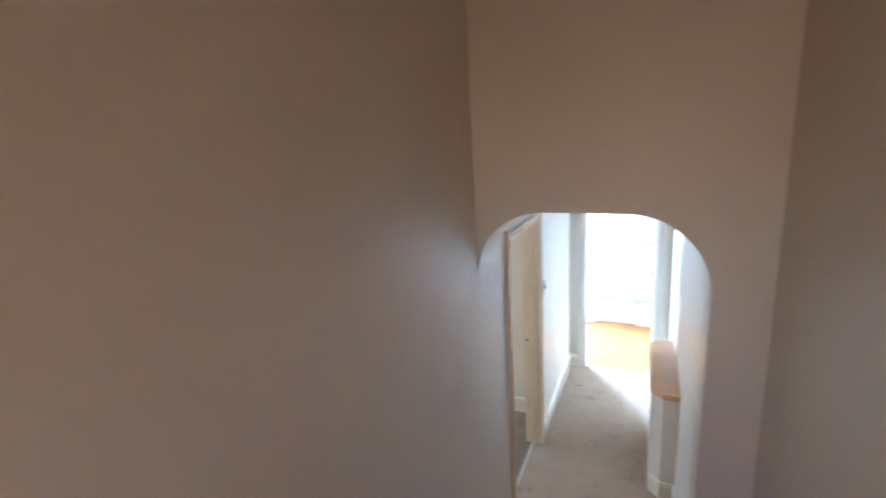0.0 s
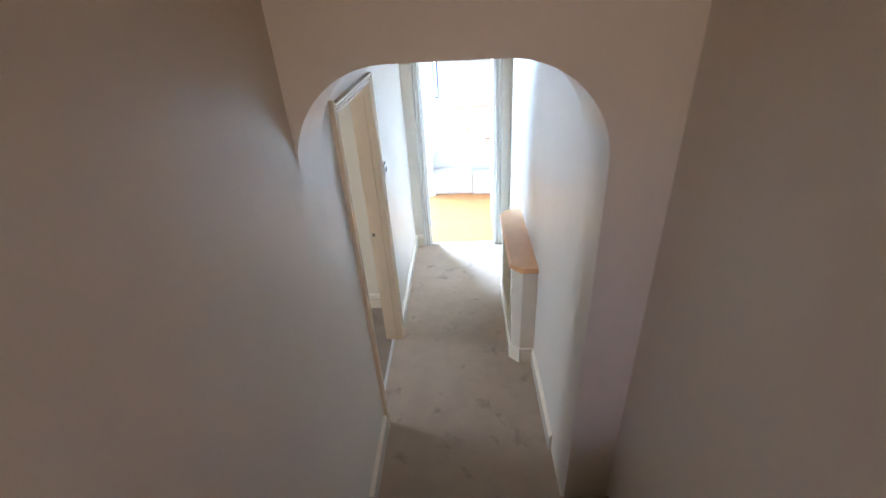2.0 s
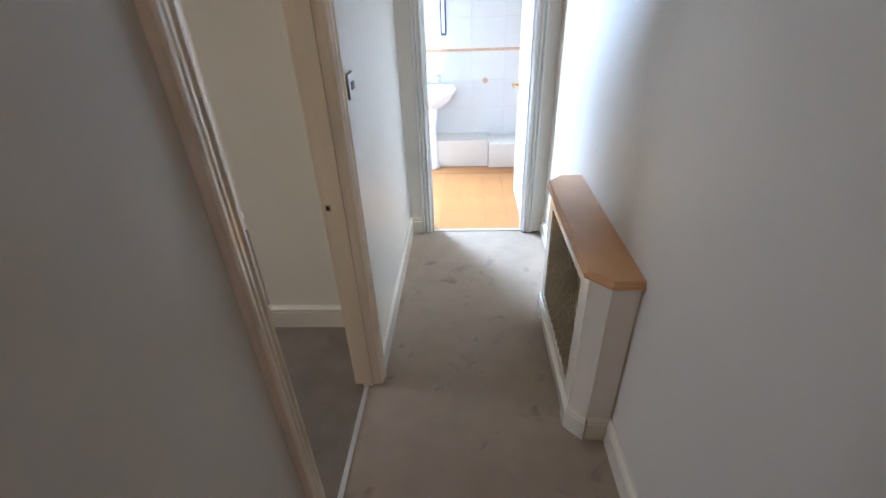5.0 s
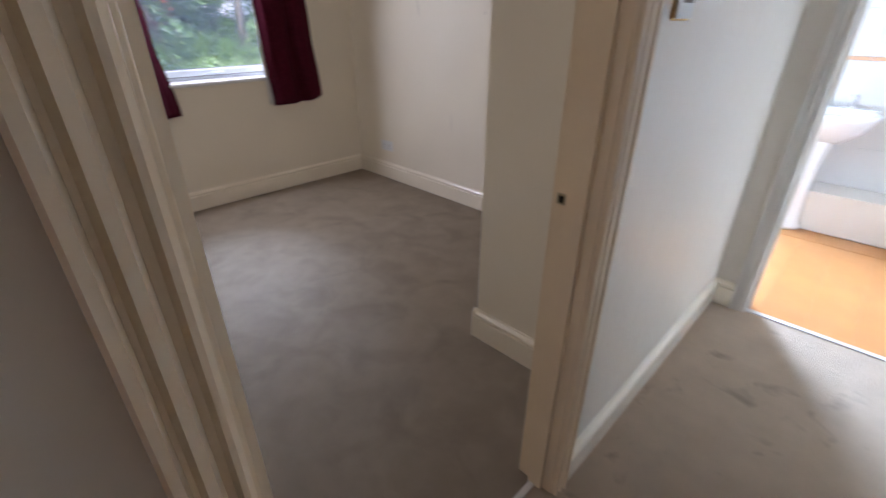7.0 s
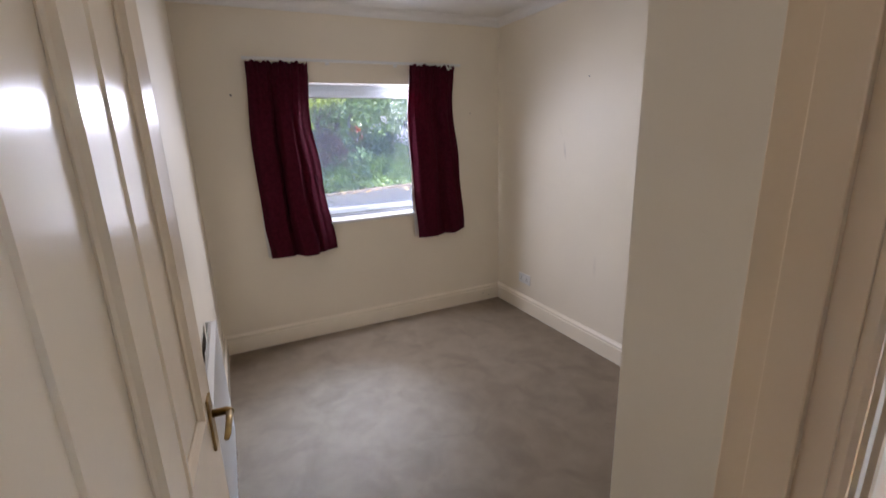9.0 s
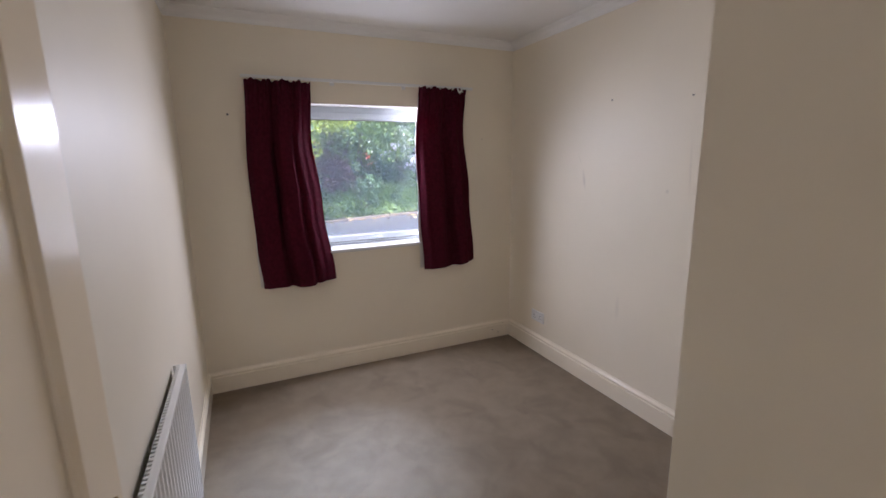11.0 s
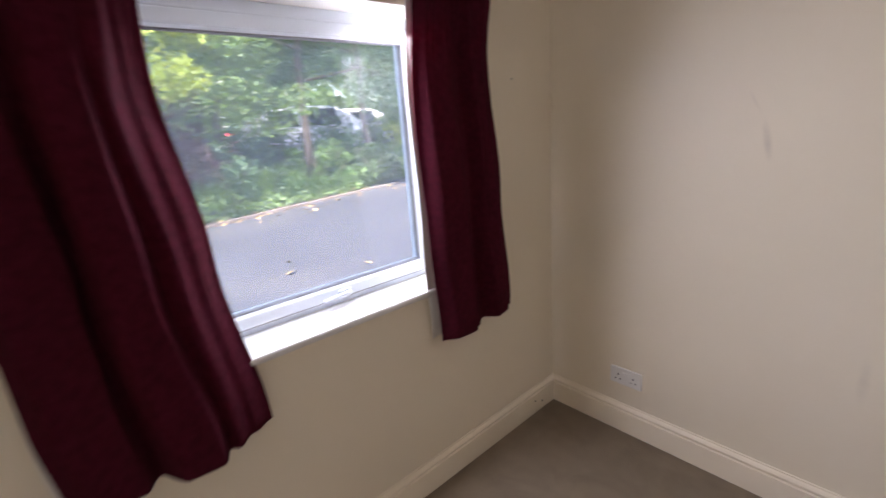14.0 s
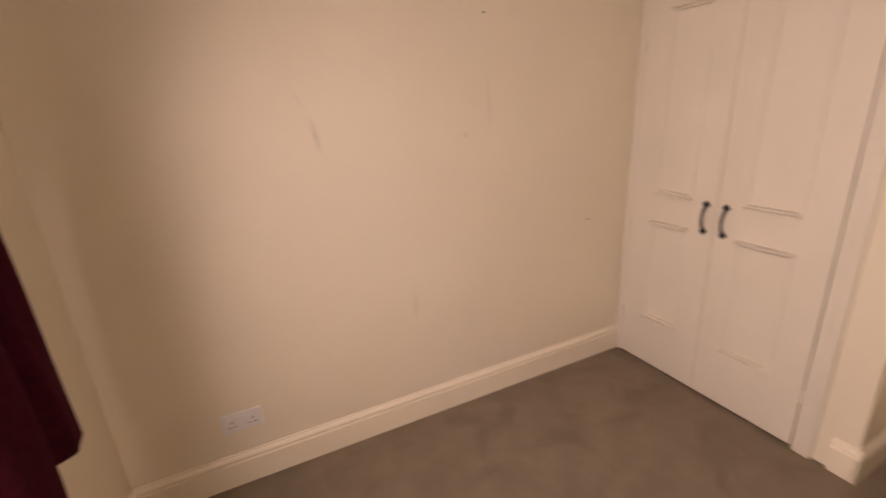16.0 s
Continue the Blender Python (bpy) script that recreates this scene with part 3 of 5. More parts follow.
def panel_door(name, width, height, panels, mat, label, m, category="door", thick=0.038, both=True):
    """A leaf in its own axes: x from the hinge, y through it, z up; panels: (x0, x1, z0, z1)."""
    ob = thing(name, label, category)
    bm = bmesh.new()
    xs = sorted({0.0, width} | {v for p in panels for v in p[:2]})
    zs = sorted({0.0, height} | {v for p in panels for v in p[2:]})
    for i in range(len(xs) - 1):
        for k in range(len(zs) - 1):
            cx, cz = (xs[i] + xs[i + 1]) / 2, (zs[k] + zs[k + 1]) / 2
            if not any(p[0] < cx < p[1] and p[2] < cz < p[3] for p in panels):
                box(bm, xs[i], xs[i + 1], -thick, 0, zs[k], zs[k + 1])
    bmesh.ops.remove_doubles(bm, verts=bm.verts, dist=1e-5)
    leaf = part("leaf", bm, mat, ob)
    for p in panels:
        bm = boxes((p[0] - 0.004, p[1] + 0.004, -thick + 0.011, -0.011, p[2] - 0.004, p[3] + 0.004))
        part("panel", bm, mat, ob)
        bm = bmesh.new()
        ring(bm, *p, -thick + 0.0105, -1, [(a, b - 0.0) for a, b in BEAD])
        ring(bm, *p, -0.0105, 1, BEAD)
        part("moulding", bm, mat, ob)
    ob.matrix_basis = m
    return ob


def lever(parent, x, z, y, out, mat, reach, plate_h=0.15, reach_out=0.052):
    bm = boxes((x - 0.02, x + 0.02, min(y, y + out * 0.006), max(y, y + out * 0.006), z - plate_h / 2, z + plate_h / 2), bevel=0.002)
    pl = part("handle_plate", bm, mat, parent, "brass backplate")
    bm = bmesh.new()
    tube(bm, [(x, y + out * 0.004, z + 0.02), (x, y + out * reach_out * 0.87, z + 0.02), (x + reach * 0.012, y + out * reach_out * 1.04, z + 0.021)], 0.009, 10)
    tube(bm, [(x, y + out * reach_out * 0.96, z + 0.021), (x + reach * 0.045, y + out * reach_out * 1.02, z + 0.020), (x + reach * 0.085, y + out * reach_out, z + 0.015), (x + reach * 0.094, y + out * reach_out * 0.94, z + 0.011)], [0.0075, 0.007, 0.0065, 0.005], 10)
    smooth(part("lever_handle", bm, mat, parent, "brass lever handle"))


BATH_M = pose(0.882, YB + 0.125, 0.008, rz=90)
bath_door = panel_door("door_2", 0.69, 1.97, [(0.10, 0.30, 0.22, 0.78), (0.39, 0.59, 0.22, 0.78), (0.10, 0.30, 0.98, 1.84), (0.39, 0.59, 0.98, 1.84)], WHITEGLOSS, "white panelled bathroom door standing wide open", BATH_M)
lever(bath_door, 0.635, 0.93, 0.0, 1, BRASS, -1, 0.14)

# ---------- hall things ----------
cover = thing("radiator_cover", "cream radiator cover with lattice grille and beech shelf", "radiator cover")
RX, RY0, RY1 = 0.868, 2.345, 3.262
CH = 0.062


def plan(off, back=CW - 0.001, ch=CH):
    return [(back, RY0 - off), (RX + ch - off * 0.4, RY0 - off), (RX - off, RY0 + ch - off * 0.4), (RX - off, RY1 - ch + off * 0.4), (RX + ch - off * 0.4, RY1 + off), (back, RY1 + off)]


pl = plan(0.0)
for e0, sg in ((RY0, 1), (RY1, -1)):
    bm = bmesh.new()
    plate(bm, [(CW - 0.001, e0), (RX + CH, e0), (RX, e0 + sg * CH), (RX + 0.018, e0 + sg * (CH + 0.002)), (RX + CH + 0.008, e0 + sg * 0.018), (CW - 0.001, e0 + sg * 0.018)], 0.0, 0.800)
    part("side_panel", bm, GLOSS, cover)
GY0, GY1, GZ0, GZ1 = 2.500, 3.115, 0.175, 0.715
bm = bmesh.new()
fx0, fx1 = RX, RX + 0.018
ya, yb = pl[2][1], pl[3][1]
box(bm, fx0, fx1, ya, GY0, 0, 0.80)
box(bm, fx0, fx1, GY1, yb, 0, 0.80)
box(bm, fx0, fx1, GY0, GY1, 0.0, GZ0)
box(bm, fx0, fx1, GY0, GY1, GZ1, 0.745)
box(bm, fx0, fx1, GY0 + 0.05, GY1 - 0.05, 0.786, 0.80)
box(bm, fx0, fx1, GY0, GY0 + 0.05, 0.745, 0.80)
box(bm, fx0, fx1, GY1 - 0.05, GY1, 0.745, 0.80)
bmesh.ops.remove_doubles(bm, verts=bm.verts, dist=1e-5)
part("front_frame", bm, GLOSS, cover)
bm = boxes((fx1 + 0.004, fx1 + 0.008, GY0 - 0.01, GY1 + 0.01, GZ0 - 0.01, GZ1 + 0.01))
part("grille_backing", bm, MESHBACK, cover, "brown backing behind the grille")
# sheet behind the vent slot, coloured as its shade
bm = boxes((fx1 + 0.030, fx1 + 0.034, GY0 + 0.03, GY1 - 0.03, 0.735, 0.799))
part("slot_shade", bm, RECESS_SHADE, cover, "near-black sheet painting the shade in the vent slot")
bm = bmesh.new()
step = 0.058
hgt = GZ1 - GZ0
for sgn, xo in ((1, 0.0055), (-1, 0.0095)):
    c = -hgt
    while c < GY1 - GY0 + hgt:
        a0, a1 = max(0.0, c), min(GY1 - GY0, c + hgt * 0.8)
        if a1 > a0 + 0.005:
            z_a, z_b = (a0 - c) / 0.8, (a1 - c) / 0.8
            if sgn < 0:
                z_a, z_b = hgt - z_a, hgt - z_b
            tube(bm, [(fx0 + xo, GY0 + a0, GZ0 + z_a), (fx0 + xo, GY0 + a1, GZ0 + z_b)], 0.0046, 6)
        c += step
tag_g = part("grille", bm, WIRE, cover, "diamond brass wire lattice")
bm = bmesh.new()
k = 0
while GY0 + 0.019 * k < GY1:
    tube(bm, [(fx1 + 0.001, GY0 + 0.019 * k, GZ0), (fx1 + 0.001, GY0 + 0.019 * k, GZ1)], 0.0032, 5)
    k += 1
part("grille_ribs", bm, WIRE, cover)
PLN = [(0, 0.035), (0.012, 0.035), (0.014, 0.10), (0.011, 0.106), (0.011, 0.112), (0.014, 0.118), (0.008, 0.130), (0, 0.135)]
pp = plan(0.001)
for i in range(5):
    a, b = Vector((*pp[i], 0)), Vector((*pp[i + 1], 0))
    d = (b - a).normalized()
    nrm = Vector((-d.y, d.x, 0)) * -1
    nrm = nrm if (nrm.x < 0 or abs(nrm.y) > 0.9) else -nrm
    if i == 0:
        nrm = Vector((0, -1, 0))
    if i == 4:
        nrm = Vector((0, 1, 0))
    prof = PLN if i == 2 else [(s, 0 if z == 0.035 else z) for s, z in PLN]
    bm = bmesh.new()
    sweep(bm, prof, a, b, nrm, (0, 0, 1), -0.4 if i in (1, 2, 3) else 0, -0.4 if i in (1, 2, 3) else 0)
    if i == 2:
        for y0, y1 in ((a.y, a.y + 0.07), (b.y - 0.07, b.y)):
            box(bm, RX - 0.013, RX, y0, y1, 0.0, 0.036)
    part("plinth", bm, GLOSS, cover)
SHP = [(0.020, 0.800), (0.026, 0.806), (0.026, 0.812), (0.020, 0.815), (0.020, 0.819), (0.014, 0.823), (0.012, 0.832)]
bm = bmesh.new()
rows = [[bm.verts.new((x, y, z)) for x, y in plan(o)] for o, z in SHP]
for a, b in zip(rows, rows[1:]):
    for i in range(6):
        bm.faces.new((a[i], a[(i + 1) % 6], b[(i + 1) % 6], b[i]))
bm.faces.new(rows[0][::-1])
bm.faces.new(rows[-1])
part("shelf", bm, WOODTOP, cover, "orange beech shelf with moulded edge")

switch = thing("light_switch", "white double light switch with brass surround on the wall", "light switch")
bm = boxes((0.0005, 0.005, 2.7935, 2.8865, 1.3335, 1.4265), bevel=0.003)
part("surround", bm, BRASS, switch, "brass surround")
bm = boxes((0.0055, 0.012, 2.797, 2.883, 1.337, 1.423), bevel=0.003)
part("plate", bm, PLASTIC, switch)
for y in (2.820, 2.846):
    bm = boxes((0.0115, 0.0165, y, y + 0.015, 1.366, 1.394), bevel=0.001)
    part("rocker", bm, SMUDGE, switch, "grey rocker")

cord = thing("cable", "short black cable lying at the bathroom door frame", "cable")
bm = bmesh.new()
tube(bm, [(0.872, YB - 0.012, 0.004), (0.885, YB - 0.034, 0.005), (0.925, YB - 0.044, 0.005), (0.962, YB - 0.034, 0.005), (0.985, YB - 0.026, 0.004)], 0.004, 8)
smooth(part("lead", bm, TYRE, cord))

# ---------- bedroom door ----------
DOOR_M = pose(-0.119, DS + 0.006, 0.010, rz=175.8)
DW = 0.735
bed_door = panel_door("door_1", DW, 1.965, [(0.105, 0.325, 0.20, 0.80), (0.415, 0.635, 0.20, 0.80), (0.105, 0.325, 0.99, 1.85), (0.415, 0.635, 0.99, 1.85)], DOORGLOSS, "cream gloss four-panel door standing open into the bedroom", DOOR_M)
lever(bed_door, 0.683, 0.962, -0.038, -1, AGED, -1, 0.125, 0.042)
for z in (0.22, 1.75):
    bm = boxes((-0.012, 0.004, -0.030, 0.004, z - 0.045, z + 0.045), bevel=0.002)
    part("hinge", bm, BRASS, bed_door, "brass butt hinge")

# ---------- bedroom cupboard ----------
cup = thing("built_in_cupboard", "white built-in cupboard with panelled double doors", "cupboard")
FX = XC - 0.004
bm = boxes((FX - 0.018, FX + 0.05, CD0 - 0.078, CD0 - 0.006, 0.0, CDH + 0.08), bevel=0.004)
part("architrave", bm, CUPPAINT, cup)
bm = boxes((FX - 0.022, FX - 0.016, CD0 - 0.070, CD0 - 0.050, 0.0, CDH + 0.08), (FX - 0.021, FX - 0.016, CD0 - 0.040, CD0 - 0.028, 0.0, CDH + 0.08), bevel=0.002)
part("moulding", bm, CUPPAINT, cup)
bm = boxes((FX - 0.008, FX + 0.05, CD1 + 0.004, YN - 0.002, 0.0, CDH + 0.08), bevel=0.003)
part("stile", bm, CUPPAINT, cup)
bm = boxes((FX - 0.018, FX + 0.05, CD0 - 0.006, CD1 + 0.004, CDH + 0.006, CDH + 0.08), bevel=0.004)
part("head_rail", bm, CUPPAINT, cup)
# sheet added behind the doors to paint the cupboard's inner shade
bm = boxes((FX + 0.04, FX + 0.045, CD0, CD1, 0.0, CDH))
part("interior_shade", bm, RECESS_SHADE, cup)
LIP = [(0, 0), (0, 0.010), (0.003, 0.018), (0.009, 0.018), (0.011, 0.009), (0.014, 0.009), (0.016, 0.013), (0.020, 0.012), (0.022, 0.003), (0.022, 0)]
for y0, y1, hy, hinge in ((CD0 + 0.001, 3.7555, 3.712, CD0), (3.7585, CD1 - 0.001, 3.807, CD1)):
    bm = boxes((FX - 0.012, FX + 0.022, y0, y1, 0.014, CDH), bevel=0.002)
    dr = part("cupboard_door", bm, CUPPAINT, cup, "white panelled cupboard door")
    pa, pb = ((3.412, 3.640) if y0 < 3.5 else (3.880, 4.094))
    for z0, z1 in ((0.300, 0.862), (1.008, 1.88)):
        bm = bmesh.new()
        for p0, p1, u, sc in (((pa, z0), (pb, z0), (0, 0, 1), 1.9), ((pb, z0), (pb, z1), (0, -1, 0), 0.30), ((pb, z1), (pa, z1), (0, 0, -1), 1.9), ((pa, z1), (pa, z0), (0, 1, 0), 0.30)):
            sweep(bm, [(a, b * sc) for a, b in LIP], (FX - 0.0118, p0[0], p0[1]), (FX - 0.0118, p1[0], p1[1]), u, (-1, 0, 0), 1.0, 1.0)
        part("panel_moulding", bm, CUPPAINT, dr)
    bm = bmesh.new()
    pts = [(FX - 0.014 - 0.026 * math.sin(math.pi * i / 10) ** 0.7, hy, 0.872 + 0.118 * i / 10) for i in range(11)]
    tube(bm, pts, [0.007, 0.006, 0.0055, 0.005, 0.005, 0.005, 0.005, 0.005, 0.0055, 0.006, 0.007], 8)
    for zc in (0.866, 0.996):
        for a in range(4):
            c, s = math.cos(a * math.pi / 2), math.sin(a * math.pi / 2)
            box(bm, FX - 0.0165, FX - 0.0115, -0.0075, 0.0075, -0.0075, 0.0075, 0.002, Matrix.Translation((0, hy + 0.009 * c, zc + 0.009 * s)) @ Matrix.Rotation(radians(45), 4, "X"))
    smooth(part("pull_handle", bm, BLACKIRON, dr, "black iron arched pull handle"))
    for z in (0.265, 1.72):
        yy = hinge - 0.010 if hinge == CD0 else hinge - 0.014
        bm = boxes((FX - 0.0165, FX - 0.011, yy, yy + 0.024, z - 0.03, z + 0.03), bevel=0.001)
        tube(bm, [(FX - 0.017, hinge, z - 0.03), (FX - 0.017, hinge, z + 0.03)], 0.004, 8)
        part("hinge", bm, CUPPAINT, dr, "painted hinge")

# ---------- window ----------
win = thing("window_1", "white plastic window with a top-hung sash", "window", kind="structure")
FXO, FXI = -3.485, -3.405


def rect_frame(bm, y0, y1, z0, z1, w, x0, x1, bevel=0.004):
    box(bm, x0, x1, y0, y0 + w, z0, z1, bevel)
    box(bm, x0, x1, y1 - w, y1, z0, z1, bevel)
    box(bm, x0, x1, y0 + w - 0.003, y1 - w + 0.003, z0, z0 + w, bevel)
    box(bm, x0, x1, y0 + w - 0.003, y1 - w + 0.003, z1 - w, z1, bevel)
    return bm


part("window_frame", rect_frame(bmesh.new(), WY0, WY1, WZ0, WZ1, 0.036, FXO, FXI), UPVC, win)
WZH = 1.908
bm = boxes((FXO + 0.004, FXI + 0.004, WY0 + 0.03, WY1 - 0.03, WZH, WZ1 - 0.034), bevel=0.003)
box(bm, FXI + 0.002, FXI + 0.010, WY0 + 0.03, WY1 - 0.03, WZH + 0.002, WZH + 0.010, 0.002)
part("head_packer", bm, UPVC, win, "white stepped head profile")
part("sash", rect_frame(bmesh.new(), WY0 + 0.026, WY1 - 0.026, WZ0 + 0.026, WZH + 0.002, 0.042, FXO + 0.012, FXI + 0.014, 0.006), UPVC, win)
bm = bmesh.new()
GA, GB, GC, GD = WY0 + 0.064, WY1 - 0.064, WZ0 + 0.060, WZH - 0.036
ringp = [(0, 0), (0, 0.010), (0.004, 0.012), (0.012, 0.004), (0.012, 0)]
for p0, p1, u in (((GA, GC), (GB, GC), (0, 0, 1)), ((GB, GC), (GB, GD), (0, -1, 0)), ((GB, GD), (GA, GD), (0, 0, -1)), ((GA, GD), (GA, GC), (0, 1, 0))):
    sweep(bm, ringp, (FXI - 0.006, p0[0], p0[1]), (FXI - 0.006, p1[0], p1[1]), u, (1, 0, 0), 1, 1)
part("glazing_bead", bm, UPVC, win)
SA, SB, SC, SD = WY0 + 0.026, WY1 - 0.026, WZ0 + 0.026, WZH + 0.002
part("gasket", rect_frame(bmesh.new(), SA - 0.006, SB + 0.006, SC - 0.006, SD + 0.006, 0.008, FXI - 0.004, FXI + 0.002, 0.0), GASKET, win, "grey rubber seal round the sash")
part("gasket", rect_frame(bmesh.new(), GA + 0.0115, GB - 0.0115, GC + 0.0115, GD - 0.0115, 0.005, FXI - 0.030, FXI - 0.004, 0.0), GASKET, win, "grey rubber glazing seal")
bm = boxes((FXI - 0.039, FXI - 0.033, GA - 0.01, GB + 0.01, GC - 0.01, GD + 0.01))
pane = part("pane", bm, GLASS, win)
pane.visible_shadow = False
bm = bmesh.new()
box(bm, FXI + 0.012, FXI + 0.022, 3.115, 3.175, 0.966, 0.988, 0.003)
tube(bm, [(FXI + 0.020, 3.15, 0.977), (FXI + 0.040, 3.15, 0.977), (FXI + 0.045, 3.10, 0.976), (FXI + 0.044, 3.04, 0.974)], [0.011, 0.010, 0.009, 0.007], 10)
smooth(part("window_handle", bm, UPVC, win, "white window handle"))
sill = structure("window_sill", boxes((FXI - 0.002, XW + 0.028, WY0 + 0.001, WY1 - 0.001, 0.903, 0.930), bevel=0.008), SILL, "deep white gloss window sill", "window sill")
structure("sill_bead", boxes((XW + 0.001, XW + 0.012, WY0 - 0.02, WY1 + 0.02, 0.885, 0.9025), bevel=0.004), PAINT, "painted bead under the sill", "trim")
structure("window_reveal", boxes((FXI, XW - 0.0015, WY0 - 0.001, WY0 + 0.003, WZ0, WZ1), (FXI, XW - 0.0015, WY1 - 0.003, WY1 + 0.001, WZ0, WZ1), (FXI, XW - 0.0015, WY0, WY1, WZ1 - 0.003, WZ1 + 0.001)), CEIL, "white painted plaster window reveal", "trim")

# ---------- curtains and rail ----------
rail = thing("curtain_rail", "slim white curtain rail above the window", "curtain rail")
bm = boxes((-3.208, -3.196, 2.235, 3.875, 2.083, 2.103), bevel=0.003)
part("track", bm, PLASTIC, rail)
for y in (2.30, 2.80, 3.32, 3.82):
    bm = boxes((XW, -3.205, y, y + 0.018, 2.085, 2.101), (XW, XW + 0.004, y - 0.006, y + 0.024, 2.070, 2.112), bevel=0.001)
    part("bracket", bm, PLASTIC, rail)


def curtain(label, outer, inner, folds, ztop, zbot, seed, hem):
    """A gathered curtain: a pleated header, folds that deepen downwards, an uneven hem and a lining."""
    ob = thing("curtain", label, "curtain", "window curtains")
    rnd = random.Random(seed)
    ph = [rnd.uniform(0, 6.28) for _ in range(6)]
    nu, nv = 170, 60

    def glide(table, t):
        """A smooth run through (place, value) pairs."""
        for (p, q), (p2, q2) in zip(table, table[1:]):
            if t <= p2:
                k = (t - p) / (p2 - p)
                return q + (q2 - q) * (0.5 - 0.5 * math.cos(math.pi * k))
        return table[-1][1]

    def point(u, v, back):
        lo, hi = glide(outer, v), glide(inner, v)
        w = u + 0.018 * math.sin(7 * v + 9 * u + ph[1]) * math.sin(math.pi * u)
        g = min(1.0, 0.25 + v / 0.45)
        y = lo + (hi - lo) * u + 0.012 * math.sin(2 * math.pi * 2.6 * w + ph[0]) * g * math.sin(math.pi * u)
        pleat = math.sin(2 * math.pi * 9 * u + ph[5]) + 0.6 * math.sin(2 * math.pi * 15.3 * u + ph[4])
        top = max(0.0, 1 - v / 0.30)
        x = -3.178 + glide(folds, w) * g + pleat * 0.008 * top + 0.004 * math.sin(2 * math.pi * 6.3 * w + ph[3]) * (1 - v) + 0.0035 * math.sin(11 * v + 17 * u + ph[2])
        pinch = math.exp(-((v - 0.035) / 0.012) ** 2)
        x -= 0.010 * pinch
        if v < 0.035:
            x += 0.006 * math.sin(2 * math.pi * 21 * u + ph[2])
        frill = max(0.0, 1 - v / 0.04) * (0.005 * math.sin(2 * math.pi * 11 * u + 1) + 0.006 * math.sin(2 * math.pi * 4.3 * u + ph[2]))
        z = ztop + (zbot + hem(u) - ztop) * v + frill
        return Vector((x - back, y, z))
    bm = bmesh.new()
    grid = [[bm.verts.new(point(i / nu, j / nv, 0.0)) for i in range(nu + 1)] for j in range(nv + 1)]
    for j in range(nv):
        for i in range(nu):
            bm.faces.new((grid[j][i], grid[j][i + 1], grid[j + 1][i + 1], grid[j + 1][i]))
    cloth = smooth(part("drape", bm, CLOTH, ob))
    sol = cloth.modifiers.new("thickness", "SOLIDIFY")
    sol.thickness, sol.offset = 0.0035, 0
    bm = bmesh.new()

    def back_point(u, v):
        p = point(u, v, 0.0)
        return Vector((-3.234 + 0.004 * math.sin(14 * u + ph[1]), p.y + 0.010 - 0.030 * min(1.0, max(0.0, (v - 0.55) / 0.45)), p.z - 0.002))
    rows = [[bm.verts.new(back_point(i / 60, 0.04 + 0.955 * j / 20)) for i in range(40)] for j in range(21)]
    for j in range(20):
        for i in range(39):
            bm.faces.new((rows[j][i], rows[j][i + 1], rows[j + 1][i + 1], rows[j + 1][i]))
    lin = smooth(part("lining", bm, LINING, ob, "white cotton lining"))
    sol = lin.modifiers.new("thickness", "SOLIDIFY")
    sol.thickness, sol.offset = 0.0015, 0
    for i in range(9):
        bm = bmesh.new()
        p = point((i + 0.5) / 9, 0.0, 0.012)
        tube(bm, [(p.x, p.y, p.z - 0.02), (p.x - 0.012, p.y, p.z), (-3.202, p.y, p.z + 0.012), (-3.202, p.y, p.z + 0.020)], 0.002, 5)
        part("hook", bm, PLASTIC, ob)
    return ob


left_curtain = curtain("wide burgundy woven curtain gathered beside the window", [(0, 2.253), (0.4, 2.226), (0.8, 2.238), (1, 2.258)], [(0, 2.655), (0.25, 2.642), (0.6, 2.690), (1, 2.752)],
                       [(0, -0.036), (0.10, 0.006), (0.30, 0.004), (0.41, -0.046), (0.50, 0.034), (0.62, 0.040), (0.70, -0.006), (0.78, 0.018), (0.87, -0.014), (1, -0.052)], 2.072, 0.704, 5, lambda u: 0.010 * u + 0.006 * math.sin(9 * u))
right_curtain = curtain("narrow burgundy woven curtain with a loose heading tape", [(0, 3.425), (0.3, 3.392), (0.7, 3.412), (1, 3.440)], [(0, 3.816), (0.2, 3.798), (0.6, 3.856), (1, 3.892)],
                        [(0, -0.014), (0.14, 0.022), (0.32, 0.030), (0.46, 0.004), (0.58, -0.042), (0.66, 0.016), (0.80, 0.018), (0.90, -0.012), (1, -0.044)], 2.082, 0.712, 11, lambda u: 0.030 * u * u + 0.004 * math.sin(8 * u))
bm = bmesh.new()
tube(bm, [(-3.150, 3.722, 2.082), (-3.146, 3.728, 2.064), (-3.143, 3.735, 2.052), (-3.144, 3.75, 2.066), (-3.146, 3.765, 2.058)], [0.006, 0.009, 0.009, 0.008, 0.004], 6)
part("heading_tape", bm, LINING, right_curtain, "loose white heading tape")

# ---------- socket, radiator, small marks ----------
sock = thing("wall_socket", "white double power socket above the skirting", "socket")
SX0, SX1, SZ = -2.906, -2.750, 0.303
bm = boxes((SX0, SX1, YN - 0.010, YN - 0.0005, SZ - 0.044, SZ + 0.044), bevel=0.003)
part("plate", bm, PLASTIC, sock)
